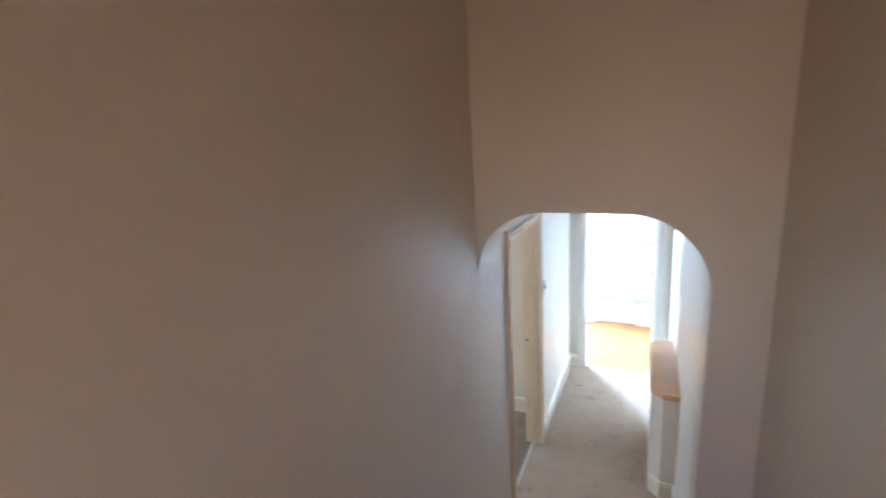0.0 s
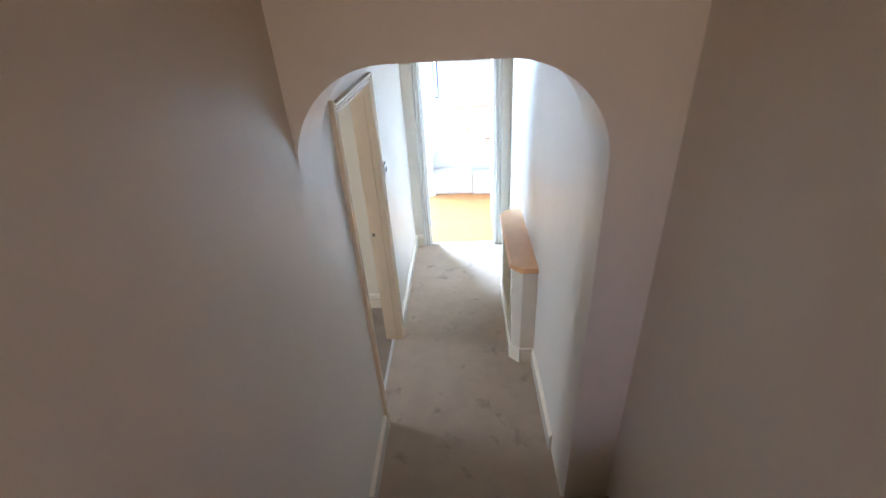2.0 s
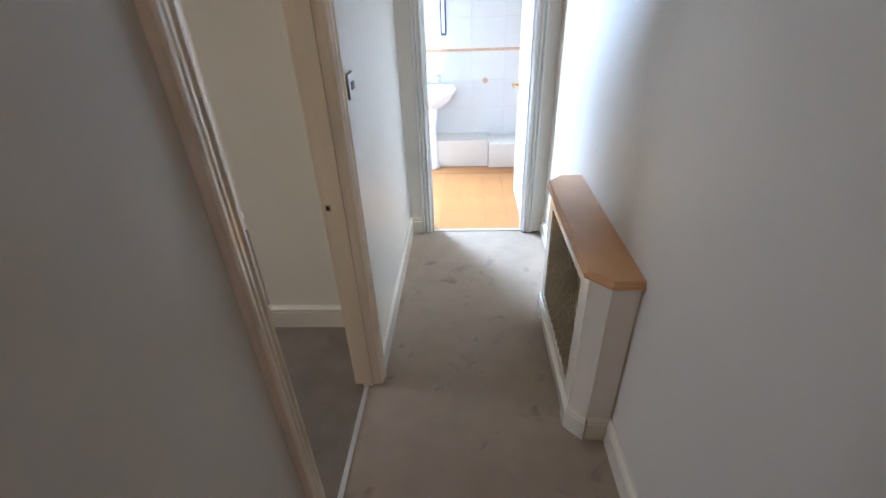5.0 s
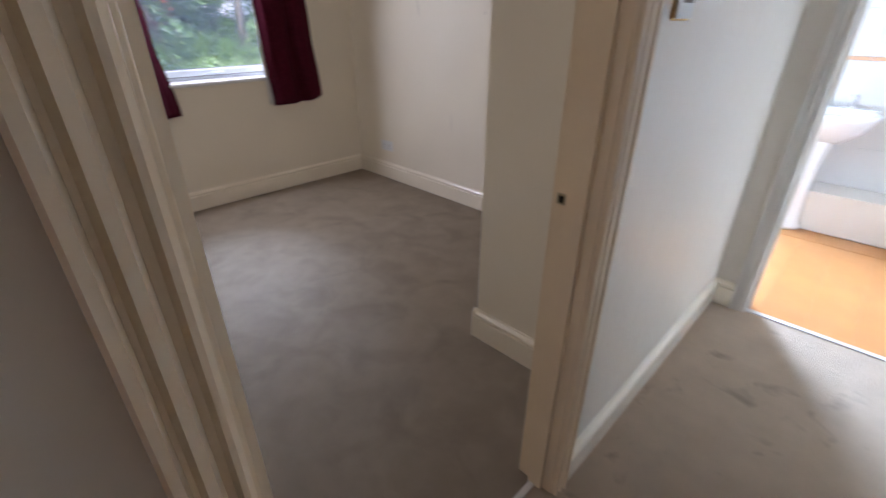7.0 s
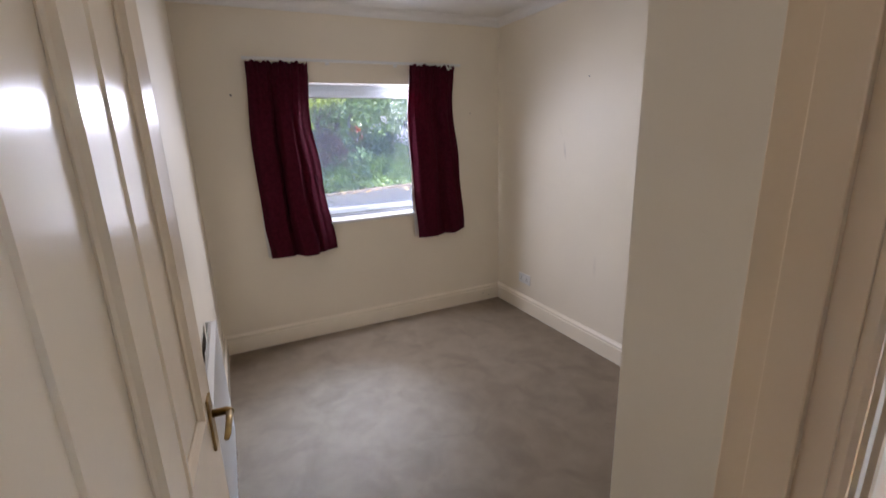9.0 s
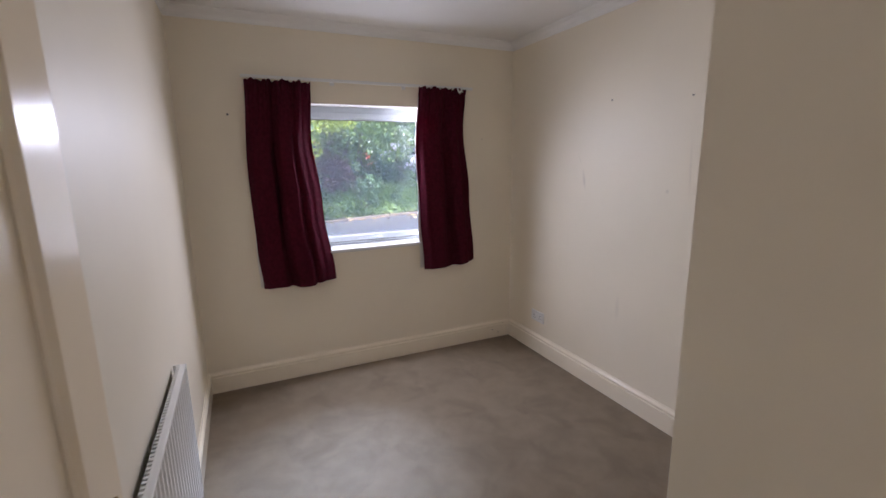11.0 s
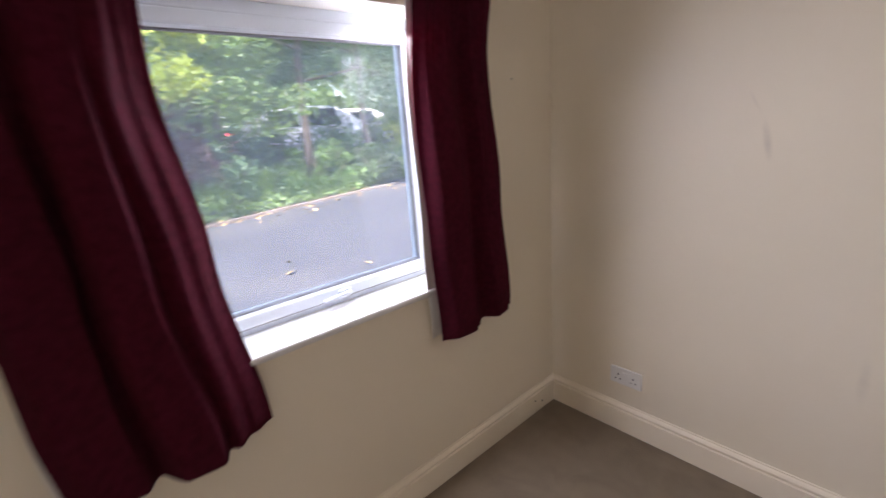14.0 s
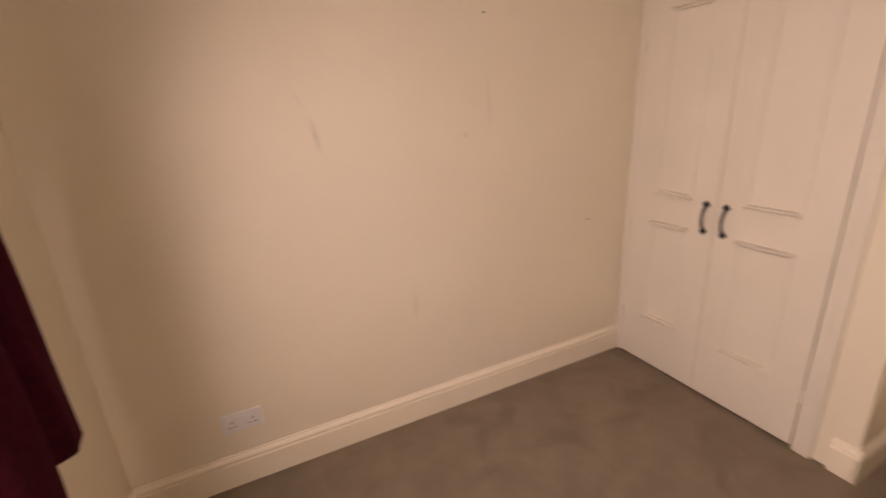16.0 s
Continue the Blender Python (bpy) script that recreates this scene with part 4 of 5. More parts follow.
for c in (SX0 + 0.040, SX1 - 0.040):
    for dx, dz, w, h in ((0, 0.014, 0.004, 0.009), (-0.011, -0.008, 0.007, 0.004), (0.011, -0.008, 0.007, 0.004)):
        bm = boxes((c + dx - w / 2, c + dx + w / 2, YN - 0.0118, YN - 0.0098, SZ - 0.008 + dz - h / 2, SZ - 0.008 + dz + h / 2))
        part("pin_slot", bm, RECESS_SHADE, sock)
for c in (SX0 + 0.066, SX1 - 0.066):
    bm = boxes((c - 0.005, c + 0.005, YN - 0.0135, YN - 0.0098, SZ + 0.006, SZ + 0.024), bevel=0.001)
    part("rocker", bm, PLASTIC, sock)

rad = thing("panel_radiator", "white panel radiator with a slotted top grille", "radiator")
RXA, RXB, RFY, RTZ = -1.985, -0.985, 1.903, 0.765     # far end, near end, front face, top
bm = bmesh.new()
prof = []
n = 22
for i in range(n):
    w = (RXB - RXA) / n
    x0 = RXA + w * i
    prof += [(x0, RFY - 0.006), (x0 + w * 0.35, RFY - 0.006), (x0 + w * 0.5, RFY), (x0 + w * 0.85, RFY)]
prof += [(RXB, RFY - 0.006), (RXB, RFY - 0.013), (RXA, RFY - 0.013)]
plate(bm, prof, 0.17, RTZ - 0.010)
part("front_panel", bm, PLASTIC, rad)
bm = boxes((RXA, RXB, RFY - 0.022, RFY + 0.001, RTZ - 0.012, RTZ), bevel=0.004)
part("top_edge", bm, PLASTIC, rad)
for i in range(50):
    bm = boxes((RXA + 0.006 + 0.02 * i, RXA + 0.016 + 0.02 * i, RFY - 0.034, RFY - 0.021, RTZ - 0.016, RTZ - 0.004))
    part("grille_bar", bm, PLASTIC, rad)
# near-black block fills the gap behind the top edge as its shade
bm = boxes((RXA + 0.002, RXB - 0.002, RFY - 0.036, RFY - 0.020, RTZ - 0.045, RTZ - 0.020))
part("gap_shade", bm, RECESS_SHADE, rad, "dark block painting the shade below the grille bars")
for x in (RXA - 0.004, RXB - 0.002):
    bm = boxes((x, x + 0.006, YS + 0.006, RFY, 0.175, RTZ - 0.002), bevel=0.002)
    part("side_panel", bm, PLASTIC, rad)
for x in (-1.80, -1.2):
    bm = boxes((x, x + 0.03, YS + 0.001, RFY - 0.014, 0.3, 0.7))
    part("bracket", bm, PLASTIC, rad)
for x, d in ((RXA - 0.025, 0.03), (RXB + 0.025, -0.03)):
    bm = bmesh.new()
    tube(bm, [(x, 1.885, 0.0), (x, 1.885, 0.19)], 0.008, 8)
    tube(bm, [(x, 1.885, 0.19), (x + d, 1.885, 0.20)], 0.012, 8)
    part("valve_pipe", bm, CHROME, rad)


def wall_plug(x, y, z, n, r=0.006):
    ob = thing("wall_plug", "small dark screw hole in the plaster", "wall plug", "screw holes in the walls")
    bm = bmesh.new()
    a = Vector((x, y, z))
    tube(bm, [a - Vector(n) * 0.002, a + Vector(n) * 0.004], [r, r * 0.9], 10)
    part("plug", bm, SMUDGE, ob)
    bm = bmesh.new()
    tube(bm, [a + Vector(n) * 0.003, a + Vector(n) * 0.005], [r * 0.5, r * 0.45], 8)
    part("hole", bm, RECESS_SHADE, ob)


wall_plug(XW, 2.140, 1.862, (1, 0, 0), 0.008)
wall_plug(XW, 3.99, 1.72, (1, 0, 0), 0.004)
for x, z in ((-2.16, 1.90), (-1.62, 1.86)):
    wall_plug(x, YN, z, (0, -1, 0), 0.005)
for y, z in ((4.09, 0.075), (4.15, 0.048)):
    wall_plug(XW + 0.018, y, z, (1, 0, 0), 0.004)
for z, r in ((1.80, 0.006), (1.72, 0.004)):
    wall_plug(-0.050, DN - 0.001, z, (0, -1, 0), r)

# ---------- outdoors ----------
GZ = 0.50


def kerb_x(y):
    return max(-14.0, min(-6.0, -8.02 - 0.27 * (y - 3.6)))


def rise(s):
    return GZ + (0.0 if s < 0 else 0.32 * (1 - math.exp(-s / 2.2)))


ys = [-300, -120, -50, -25, -12] + [-8 + i for i in range(0, 33)] + [30, 45, 80, 160, 300]
ss = [0.0, 0.4, 0.9, 1.6, 2.5, 3.6, 5, 7, 10, 16, 30, 80, 290]
bm = bmesh.new()
cols = []
for y in ys:
    kx = kerb_x(y)
    line = [bm.verts.new((-3.506, y, GZ - 0.012)), bm.verts.new((kx + 0.05, y, GZ - 0.012))]
    line += [bm.verts.new((kx - s - 0.06, y, rise(s) + (0.02 * math.sin(3 * y + s * 5) if s > 0.3 else 0))) for s in ss]
    cols.append(line)
for a, b in zip(cols, cols[1:]):
    for i in range(len(a) - 1):
        bm.faces.new((a[i], a[i + 1], b[i + 1], b[i]))
tagged(mesh_ob("ground", bm, SOIL), "dark garden soil with leaf litter", "ground", kind="structure")
bm = bmesh.new()
prev = None
for y in ys:
    k = kerb_x(y)
    row = [bm.verts.new((x, y, GZ)) for x in (-3.507, (k - 3.507) / 2, k)]
    if prev:
        for i in range(2):
            bm.faces.new((prev[i], prev[i + 1], row[i + 1], row[i]))
    prev = row
tagged(mesh_ob("drive", bm, ASPHALT), "worn grey asphalt drive outside the window", "drive", kind="structure")
edging = tagged(new("edging"), "weathered low edging along the drive", "edging", kind="structure")
y = -6.0
rnd = random.Random(4)
while y < 24:
    y2 = y + 0.90
    bm = bmesh.new()
    a, b = Vector((kerb_x(y + 0.01), y + 0.01, 0)), Vector((kerb_x(y2 - 0.01), y2 - 0.01, 0))
    d = (b - a).normalized()
    nn = Vector((-d.y, d.x, 0))
    h = GZ + 0.030 + rnd.uniform(-0.010, 0.012)
    sweep(bm, [(-0.02, -0.1), (0.035, -0.1), (0.035, 0.0), (0.028, 0.006), (-0.014, 0.006), (-0.02, 0.0)], a + Vector((0, 0, h)), b + Vector((0, 0, h + rnd.uniform(-0.008, 0.008))), nn, (0, 0, 1))
    part("edging_block", bm, KERB, edging)
    y = y2
tagged(mesh_ob("facade_outside", boxes((-3.53, -3.507, -6, YS - 0.13, GZ - .2, 2.62), (-3.53, -3.507, YN + 0.13, 12, GZ - .2, 2.62), (-3.53, -3.507, YS - .13, YN + .13, 2.58, 2.62)), BRICKFAR), "plain outside wall above the window", "wall", kind="structure")


def leaf_mesh(name, pts, nrm, size, mat, rnd, slim=0.55):
    """Many small folded leaves: pts and nrm are arrays of places and outward directions."""
    n = len(pts)
    a = rnd.normal(size=(n, 3))
    up = nrm + 0.75 * a
    up /= np.linalg.norm(up, axis=1)[:, None] + 1e-9
    t = np.cross(up, rnd.normal(size=(n, 3)))
    t /= np.linalg.norm(t, axis=1)[:, None] + 1e-9
    b = np.cross(up, t)
    s = (size * rnd.uniform(0.6, 1.35, n))[:, None]
    v = np.empty((n, 4, 3))
    v[:, 0], v[:, 2] = pts - t * s, pts + t * s
    v[:, 1], v[:, 3] = pts + b * s * slim + up * s * 0.18, pts - b * s * slim + up * s * 0.18
    f = np.arange(n * 4).reshape(n, 4)
    me = bpy.data.meshes.new(name)
    me.from_pydata(v.reshape(-1, 3).tolist(), [], np.concatenate([f[:, [0, 1, 2]], f[:, [0, 2, 3]]]).tolist())
    me.materials.append(mat)
    return me


def clump_points(rnd, centre, radius, n, clumps=14, squash=0.85):
    """Points on many overlapping small clumps, so that the outline is uneven and has gaps."""
    c = rnd.normal(size=(clumps, 3))
    c /= np.linalg.norm(c, axis=1)[:, None]
    c *= (rnd.uniform(0.25, 0.85, clumps) * radius)[:, None]
    r = rnd.uniform(0.22, 0.42, clumps) * radius
    k = rnd.integers(0, clumps, n)
    d = rnd.normal(size=(n, 3))
    d /= np.linalg.norm(d, axis=1)[:, None]
    p = c[k] + d * (r[k] * rnd.uniform(0.55, 1.05, n))[:, None]
    p[:, 2] *= squash
    return p + np.array(centre), d


def limb_points(rnd, a, b, bend):
    a, b = Vector(a), Vector(b)
    return [a.lerp(b, t) + Vector((rnd.normal() * bend, rnd.normal() * bend, 0)) * (t * (1.2 - t) * 2) for t in (0, 0.25, 0.5, 0.75, 1.0)]


def tree(x, y, height, spread, mat, seed, n, label, r0=0.13, low=0.35, size=0.075, limbs=7):
    rnd = np.random.default_rng(seed)
    z0 = rise(kerb_x(y) - x) - 0.05
    ob = thing("tree", label, "tree")
    bm = bmesh.new()
    tp = limb_points(rnd, (x, y, z0), (x + rnd.normal() * 0.2, y + rnd.normal() * 0.2, z0 + height * 0.85), 0.10)
    tube(bm, tp, [r0, r0 * 0.8, r0 * 0.62, r0 * 0.42, r0 * 0.2], 10)
    smooth(part("trunk", bm, BARK, ob))
    pts, nrm = [], []
    per = n // limbs
    for i in range(limbs):
        u = low + (1 - low) * (i + 0.5) / limbs
        base = tp[0].lerp(tp[-1], u)
        a = 2.4 * i + rnd.uniform(0, 1)
        rr = spread * (0.45 + 0.55 * math.sin(math.pi * min(1, 0.25 + u * 0.8)))
        tip = base + Vector((math.cos(a) * rr, math.sin(a) * rr, rnd.uniform(0.1, 0.5) * spread))
        bm = bmesh.new()
        tube(bm, limb_points(rnd, base, tip, 0.08), [r0 * 0.35, r0 * 0.28, r0 * 0.2, r0 * 0.13, r0 * 0.06], 6)
        smooth(part("limb", bm, BARK, ob))
        p, d = clump_points(rnd, base.lerp(tip, 0.75), rr * 0.75, per, 10, 0.7)
        pts.append(p)
        nrm.append(d)
    crown = new("crown", leaf_mesh("crown", np.concatenate(pts), np.concatenate(nrm), size, mat, rnd))
    crown.parent = ob
    return ob


def shrub(x, y, radius, height, mat, seed, n, label, size=0.05, slim=0.55, name="shrub", stem=BARK):
    rnd = np.random.default_rng(seed)
    z0 = rise(kerb_x(y) - x) - 0.03
    ob = thing(name, label, "shrub")
    for i in range(7):
        bm = bmesh.new()
        a = 0.9 * i + rnd.uniform(0, 0.6)
        tip = (x + math.cos(a) * radius * 0.7, y + math.sin(a) * radius * 0.7, z0 + height * rnd.uniform(0.55, 0.9))
        tube(bm, limb_points(rnd, (x + 0.1 * math.cos(a), y + 0.1 * math.sin(a), z0), tip, 0.06), [0.022, 0.018, 0.013, 0.009, 0.004], 6)
        part("stem", bm, stem, ob)
    p, d = clump_points(rnd, (0, 0, 0), 1.0, n, 22, 1.0)
    p = np.stack([x + p[:, 0] * radius, y + p[:, 1] * radius, z0 + height * 0.5 + p[:, 2] * height * 0.52], axis=1)
    fo = new("foliage", leaf_mesh("foliage", p, d, size, mat, rnd, slim))
    fo.parent = ob
    return ob


# the trunk close to the drive, and the evergreens round it
tree(-9.75, 6.05, 5.2, 2.1, LEAF_B, 21, 27000, "slim evergreen tree beside the drive", 0.085, 0.40, 0.035, 11)
tree(-9.9, 7.55, 5.6, 2.0, LEAF_B, 22, 25000, "dense evergreen tree behind the drive edge", 0.07, 0.38, 0.035, 11)
tree(-10.6, 4.9, 5.0, 1.9, LEAF_A, 23, 28000, "leafy green tree in the bank", 0.07, 0.26, 0.038, 11)
tree(-9.3, 3.0, 4.6, 1.7, LEAF_C, 24, 13000, "young tree with yellow-green leaves", 0.06, 0.30, 0.05, 9)
tree(-11.5, 9.6, 5.5, 2.2, LEAF_A, 25, 6000, "leafy green tree beyond the bank", 0.12, 0.3, 0.08, 8)
tree(-9.0, 1.2, 5.0, 1.9, LEAF_B, 26, 4000, "dark evergreen tree at the bank", 0.12, 0.3, 0.08, 7)
tree(-12.2, 13.0, 6.0, 2.4, LEAF_B, 27, 5000, "tall evergreen tree down the drive", 0.14, 0.2, 0.09, 8)
shrub(-9.35, 7.25, 0.80, 0.85, LEAF_A, 31, 2600, "rounded green shrub at the drive edge")
shrub(-10.4, 6.75, 0.9, 1.55, LEAF_B, 32, 900, "dark glossy evergreen shrub")
shrub(-10.3, 5.45, 0.85, 1.25, LEAF_B, 33, 2400, "dark glossy evergreen shrub")
shrub(-9.40, 4.05, 0.66, 1.15, LEAF_D, 34, 5200, "purple-brown twiggy shrub gone bare", 0.032, 0.25)
shrub(-9.75, 4.05, 0.55, 2.00, LEAF_D, 35, 5200, "purple-brown twiggy shrub gone bare", 0.035, 0.25)
shrub(-9.9, 8.75, 0.85, 1.2, LEAF_C, 36, 2400, "yellow-green shrub by the drive")
shrub(-10.5, 10.6, 1.1, 1.5, LEAF_A, 37, 2600, "rounded green shrub down the drive", 0.06)
shrub(-9.0, 2.3, 0.7, 1.2, LEAF_A, 38, 2000, "green shrub at the bank foot")
shrub(-11.3, 6.1, 1.0, 1.6, LEAF_A, 41, 450, "tall loose green shrub hiding the cars")
shrub(-11.2, 7.9, 1.05, 1.5, LEAF_B, 42, 420, "tall dark evergreen shrub hiding the cars")
shrub(-11.6, 9.3, 1.0, 1.5, LEAF_A, 43, 2600, "tall loose green shrub by the cars")
shrub(-11.3, 4.7, 0.9, 2.0, LEAF_A, 44, 2600, "tall loose green shrub above the brick wall")
shrub(-11.4, 12.8, 1.2, 1.7, LEAF_B, 39, 2200, "dark evergreen shrub down the drive", 0.07)

kinds = ((LEAF_A, "low leafy green shrub at the bank foot"), (LEAF_B, "low dark evergreen shrub at the bank foot"), (GRASS, "low fresh green shrub at the bank foot"))
for i in range(13):
    yb = 2.6 + 0.62 * i
    kind = kinds[(i * 2 + i // 3) % 3] if i % 4 else kinds[1]
    shrub(kerb_x(yb) - 0.75 - 0.3 * ((i * 7) % 3), yb, 0.42 + 0.06 * (i % 3), 0.55 + 0.14 * ((i * 5) % 4), kind[0], 70 + i, 1300, kind[1], 0.042)

for x, y, r, h, mat, sd, label in ((-16.8, 12.2, 2.2, 5.0, LEAF_A, 91, "tall bright hedge shrub behind the parked cars"), (-17.8, 8.6, 2.3, 5.4, LEAF_B, 92, "tall dense hedge shrub behind the parked cars"), (-18.2, 4.8, 2.3, 5.2, LEAF_A, 93, "tall bright hedge shrub behind the parked cars"), (-17.5, 1.0, 2.3, 5.0, LEAF_C, 94, "tall yellow-green hedge shrub behind the bank"), (-16.0, 15.8, 2.2, 5.0, LEAF_B, 95, "tall dense hedge shrub down the drive"), (-12.9, 4.6, 1.0, 2.8, LEAF_C, 96, "tall loose yellow-green shrub above the bank"), (-12.6, 11.4, 1.2, 2.9, LEAF_A, 97, "tall loose green shrub down the drive")):
    shrub(x, y, r, h, mat, sd, 5200 if r > 2 else 3000, label, 0.13 if r > 2 else 0.07)

# a low brick wall in the bank
gw = thing("garden_wall", "low old brick garden wall half hidden by shrubs", "wall")
brick_bm = boxes((-0.05, 0.05, -0.107, 0.107, -0.0325, 0.0325), bevel=0.006)
brick_me = bpy.data.meshes.new("brick")
brick_bm.to_mesh(brick_me)
brick_bm.free()
brick_me.materials.append(STONE)
for r in range(7):
    for c in range(9):
        b = new("brick", brick_me)
        b.parent = gw
        b.matrix_basis = pose(-10.95 - 0.0 * r, 3.4 + 0.226 * c + (0.113 if r % 2 else 0), rise(1.6) - 0.02 + 0.075 * r, 0, 0, random.uniform(-2, 2))
bm = boxes((-10.985, -10.915, 3.3, 5.4, rise(1.6) - 0.2, rise(1.6) + 0.49))
part("mortar_core", bm, KERB, gw)

# ground ivy, grass and litter
rng = np.random.default_rng(7)
n = 17000
yy = rng.uniform(-1, 15, n)
s = 0.12 + np.abs(rng.normal(0, 0.75, n))
kx = np.array([kerb_x(v) for v in yy])
zz = np.array([rise(v) for v in s]) + rng.uniform(0.0, 0.24, n) * np.minimum(1, s / 0.5)
pts = np.stack([kx - s - 0.05, yy, zz], axis=1)
up = np.tile(np.array([0.35, 0, 0.9]), (n, 1))
tagged(new("ivy", leaf_mesh("ivy", pts, up, 0.038, LEAF_A, rng, 0.75)), "low ivy and weeds covering the bank", "ground cover", kind="stuff")


def grass_tuft(x, y, n, h, seed):
    r = np.random.default_rng(seed)
    z0 = rise(kerb_x(y) - x)
    v, f = [], []
    for i in range(n):
        a = r.uniform(0, 6.283)
        lean = r.uniform(0.15, 0.75) * h
        bx, by = x + r.normal() * 0.12, y + r.normal() * 0.16
        w = r.uniform(0.005, 0.011)
        dx, dy = math.cos(a), math.sin(a)
        hh = h * r.uniform(0.6, 1.1)
        k = len(v)
        for t, ww in ((0, 1.0), (0.45, 0.85), (0.8, 0.5), (1.0, 0.05)):
            cx, cy, cz = bx + dx * lean * t * t, by + dy * lean * t * t, z0 + hh * (t - 0.22 * t * t)
            v += [(cx - dy * w * ww, cy + dx * w * ww, cz), (cx + dy * w * ww, cy - dx * w * ww, cz)]
        for q in range(3):
            f.append((k + 2 * q, k + 2 * q + 1, k + 2 * q + 3, k + 2 * q + 2))
    me = bpy.data.meshes.new("grass_tuft")
    me.from_pydata(v, [], f)
    me.materials.append(GRASS)
    return tagged(new("grass_tuft", me), "arching tuft of long green grass", "grass", "grass tufts on the bank")


for i, (x, y, h) in enumerate(((-9.05, 4.55, 0.62), (-9.25, 5.0, 0.70), (-9.2, 5.45, 0.55), (-9.0, 4.15, 0.5), (-9.35, 6.35, 0.42), (-9.15, 5.95, 0.38), (-9.5, 7.2, 0.4))):
    grass_tuft(x, y, 220, h, 50 + i)
n = 420
yy = rng.uniform(-1, 14, n)
off = rng.normal(0.10, 0.28, n)
off[:60] = rng.uniform(0.5, 4.0, 60)
kx = np.array([kerb_x(v) for v in yy])
pts = np.stack([np.minimum(kx + off, -3.9), yy, np.where(off > 0, GZ + 0.006, GZ + 0.05)], axis=1)
tagged(new("fallen_leaves", leaf_mesh("fallen_leaves", pts, np.tile(np.array([0, 0, 3.0]), (n, 1)), 0.035, LITTER, rng, 0.7)), "scattered dry leaves on the drive edge", "leaf litter", kind="stuff")
leafy = thing("yellow_leaf", "single pale yellow leaf on the asphalt", "leaf")
leaf_me = leaf_mesh("blade", np.array([[-5.277, 3.671, GZ + 0.012]]), np.array([[0.0, 0, 6.0]]), 0.055, LITTER, rng, 0.6)
lf = new("blade", leaf_me)
lf.parent = leafy


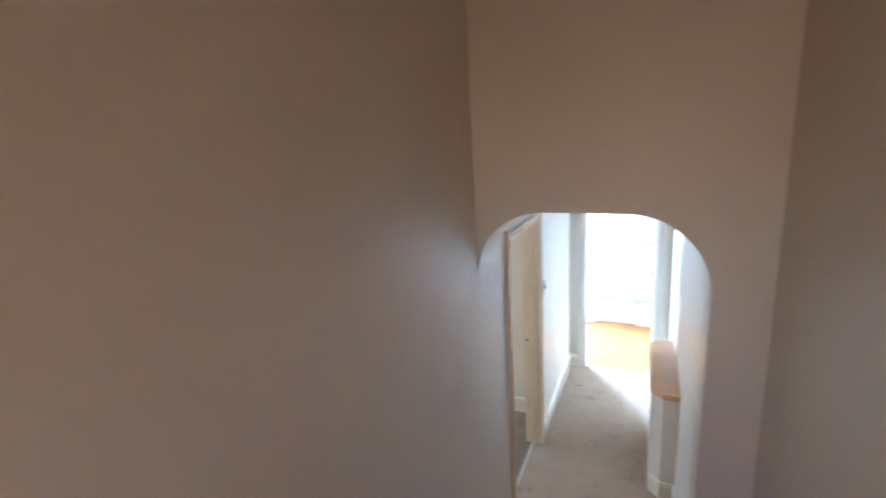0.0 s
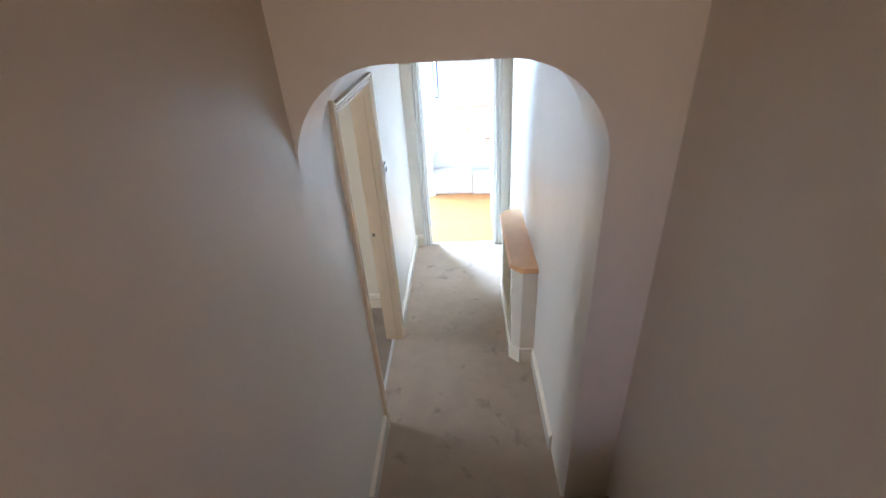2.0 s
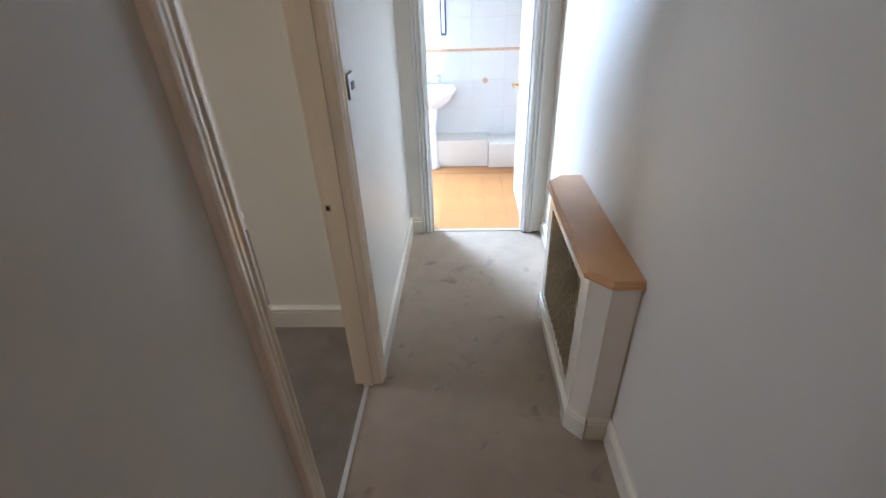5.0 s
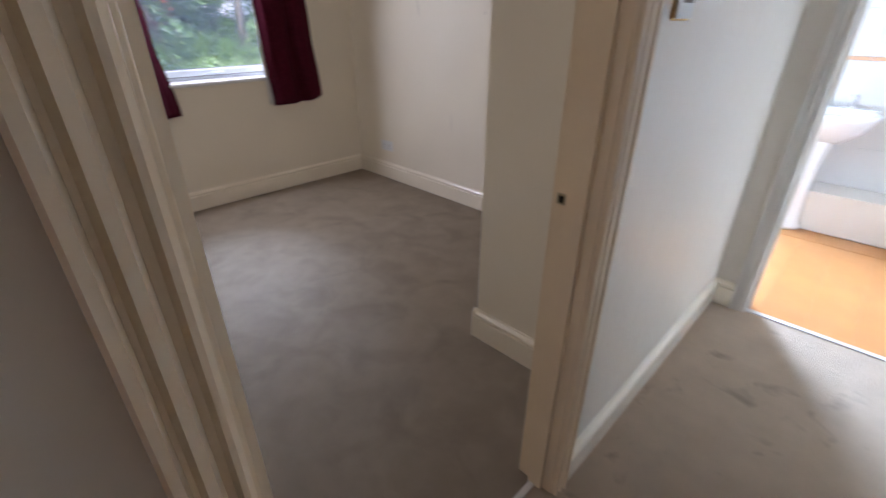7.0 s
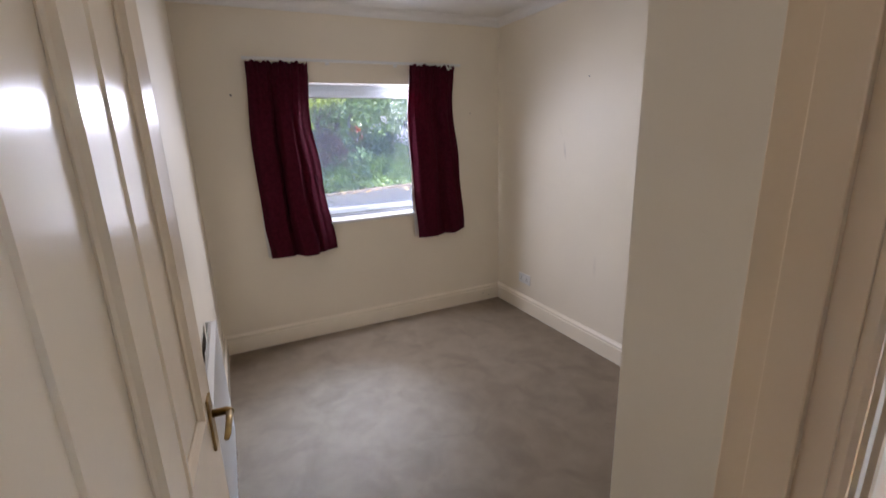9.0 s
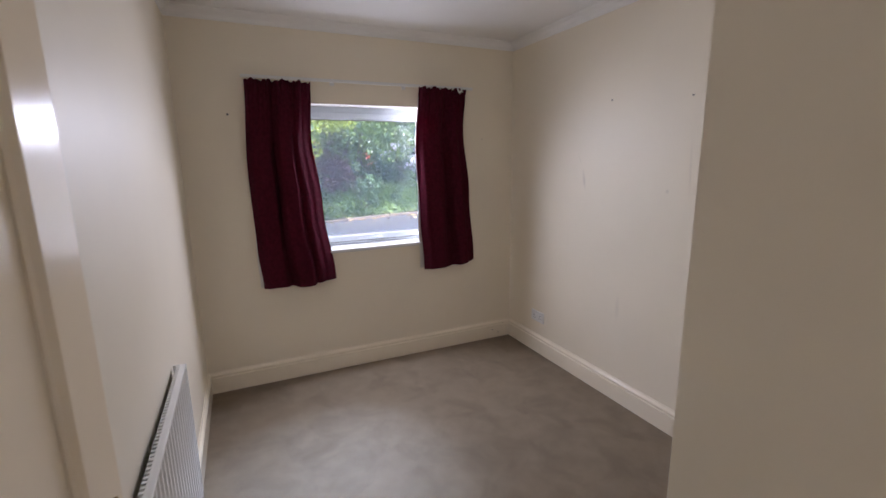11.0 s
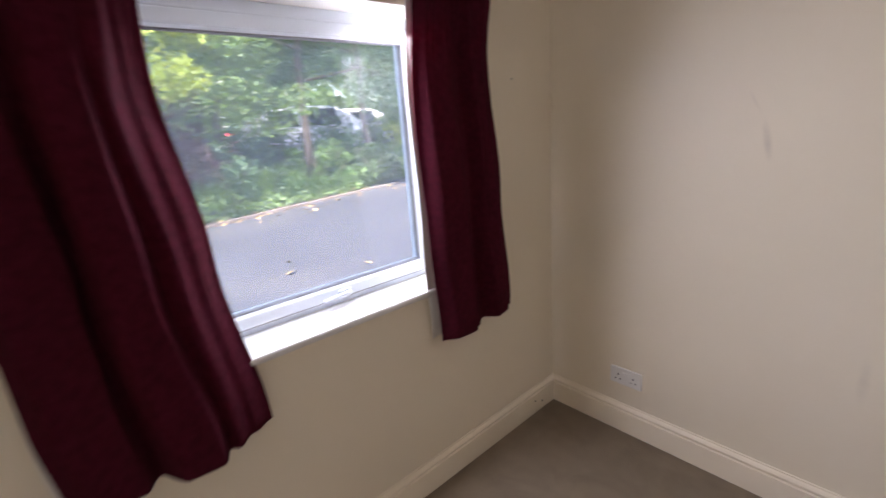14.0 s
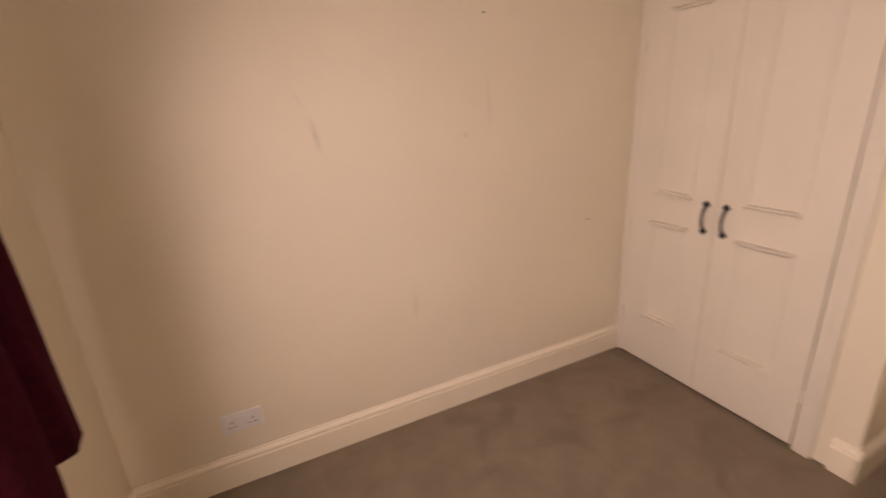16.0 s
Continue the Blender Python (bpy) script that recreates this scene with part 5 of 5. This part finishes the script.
def car(x, y, z, heading, paint, label):
    """A parked hatchback: lofted body, glasshouse, wheels, lamps."""
    ob = thing("car", label, "car")
    bm = bmesh.new()
    secs = [(-2.05, 0.60, 0.42, 0.74), (-1.95, 0.80, 0.28, 0.88), (-1.2, 0.86, 0.22, 0.95), (0, 0.87, 0.22, 0.95), (1.1, 0.86, 0.22, 0.92), (1.8, 0.80, 0.26, 0.80), (2.05, 0.62, 0.36, 0.66)]
    rings = []
    for px, w, lo, hi in secs:
        rings.append([bm.verts.new((px, s * w * k, lo + (hi - lo) * q)) for s, k, q in ((-1, 0.9, 0), (-1, 1, 0.25), (-1, 1, 0.7), (-1, 0.9, 1), (1, 0.9, 1), (1, 1, 0.7), (1, 1, 0.25), (1, 0.9, 0))])
    for a, b in zip(rings, rings[1:]):
        for i in range(8):
            bm.faces.new((a[i], a[(i + 1) % 8], b[(i + 1) % 8], b[i]))
    bm.faces.new(rings[0][::-1])
    bm.faces.new(rings[-1])
    smooth(part("body", bm, paint, ob))
    bm = bmesh.new()
    rings = []
    for px, w, lo, hi in ((-1.9, 0.66, 0.86, 0.90), (-1.45, 0.66, 0.90, 1.36), (-0.6, 0.64, 0.92, 1.46), (0.2, 0.64, 0.92, 1.44), (0.6, 0.66, 0.90, 1.30), (1.2, 0.70, 0.88, 0.90)):
        rings.append([bm.verts.new((px, s * w * k, q)) for s, k, q in ((-1, 1.12, lo), (-1, 0.92, hi - 0.03), (-1, 0.8, hi), (1, 0.8, hi), (1, 0.92, hi - 0.03), (1, 1.12, lo))])
    for a, b in zip(rings, rings[1:]):
        for i in range(6):
            bm.faces.new((a[i], a[(i + 1) % 6], b[(i + 1) % 6], b[i]))
    bm.faces.new(rings[0][::-1])
    bm.faces.new(rings[-1])
    smooth(part("roof", bm, paint, ob))
    for sd in (-1, 1):
        for p0, p1 in ((-1.3, -0.55), (-0.45, 0.45)):
            bm = bmesh.new()
            vs = [bm.verts.new((a, sd * w, q)) for a, w, q in ((p0, 0.735, 0.98), (p1, 0.735, 0.98), (p1 - 0.12, 0.635, 1.36), (p0 + 0.08, 0.635, 1.36))]
            vs2 = [bm.verts.new(v.co + Vector((0, sd * 0.012, 0.004))) for v in vs]
            bm.faces.new(vs)
            bm.faces.new(vs2)
            for i in range(4):
                bm.faces.new((vs[i], vs[(i + 1) % 4], vs2[(i + 1) % 4], vs2[i]))
            part("side_window", bm, CARGLASS, ob)
        for px in (-1.3, 1.3):
            bm = bmesh.new()
            lathe(bm, [(0.20, -0.09), (0.30, -0.09), (0.315, -0.06), (0.315, 0.06), (0.30, 0.09), (0.20, 0.09)], (0, 0, 0), 20)
            bmesh.ops.rotate(bm, verts=bm.verts, cent=(0, 0, 0), matrix=Matrix.Rotation(radians(90), 3, "X"))
            bmesh.ops.translate(bm, verts=bm.verts, vec=(px, sd * 0.80, 0.315))
            part("wheel", bm, TYRE, ob)
        bm = boxes((1.86, 1.99, sd * 0.58 - 0.12, sd * 0.58 + 0.12, 0.58, 0.70), bevel=0.03)
        part("headlight", bm, CERAMIC, ob)
        bm = boxes((-2.03, -1.92, sd * 0.62 - 0.09, sd * 0.62 + 0.09, 0.62, 0.82), bevel=0.03)
        part("tail_light", bm, CARRED, ob)
    ob.matrix_basis = pose(x, y, z, 0, 0, heading)
    return ob


car(-12.9, 7.9, rise(5.0) - 0.02, 75, CARWHITE, "white parked hatchback seen through the shrubs")
car(-15.2, 10.6, rise(6.0) - 0.02, 70, CARWHITE, "white parked hatchback further behind the trees")
car(-15.5, 5.2, rise(7.0) - 0.02, 95, CARRED, "red parked car glimpsed through leaves")

# far woods behind everything
rng = np.random.default_rng(12)
chunks, dirs = [], []
for i in range(26):
    a = radians(100 + 5.5 * i)
    c = (-3 + 26 * math.cos(a) + rng.normal() * 2, 6 + 26 * math.sin(a) + rng.normal() * 2, 3.2 + rng.uniform(0, 2.5))
    p, d = clump_points(rng, c, 4.2, 900, 16, 1.0)
    chunks.append(p)
    dirs.append(d)
pts = np.concatenate(chunks)
tagged(new("far_woods", leaf_mesh("far_woods", pts, np.concatenate(dirs), 0.26, LEAF_A, rng, 0.6)), "bright green woods beyond the parked cars", "woods", kind="stuff")
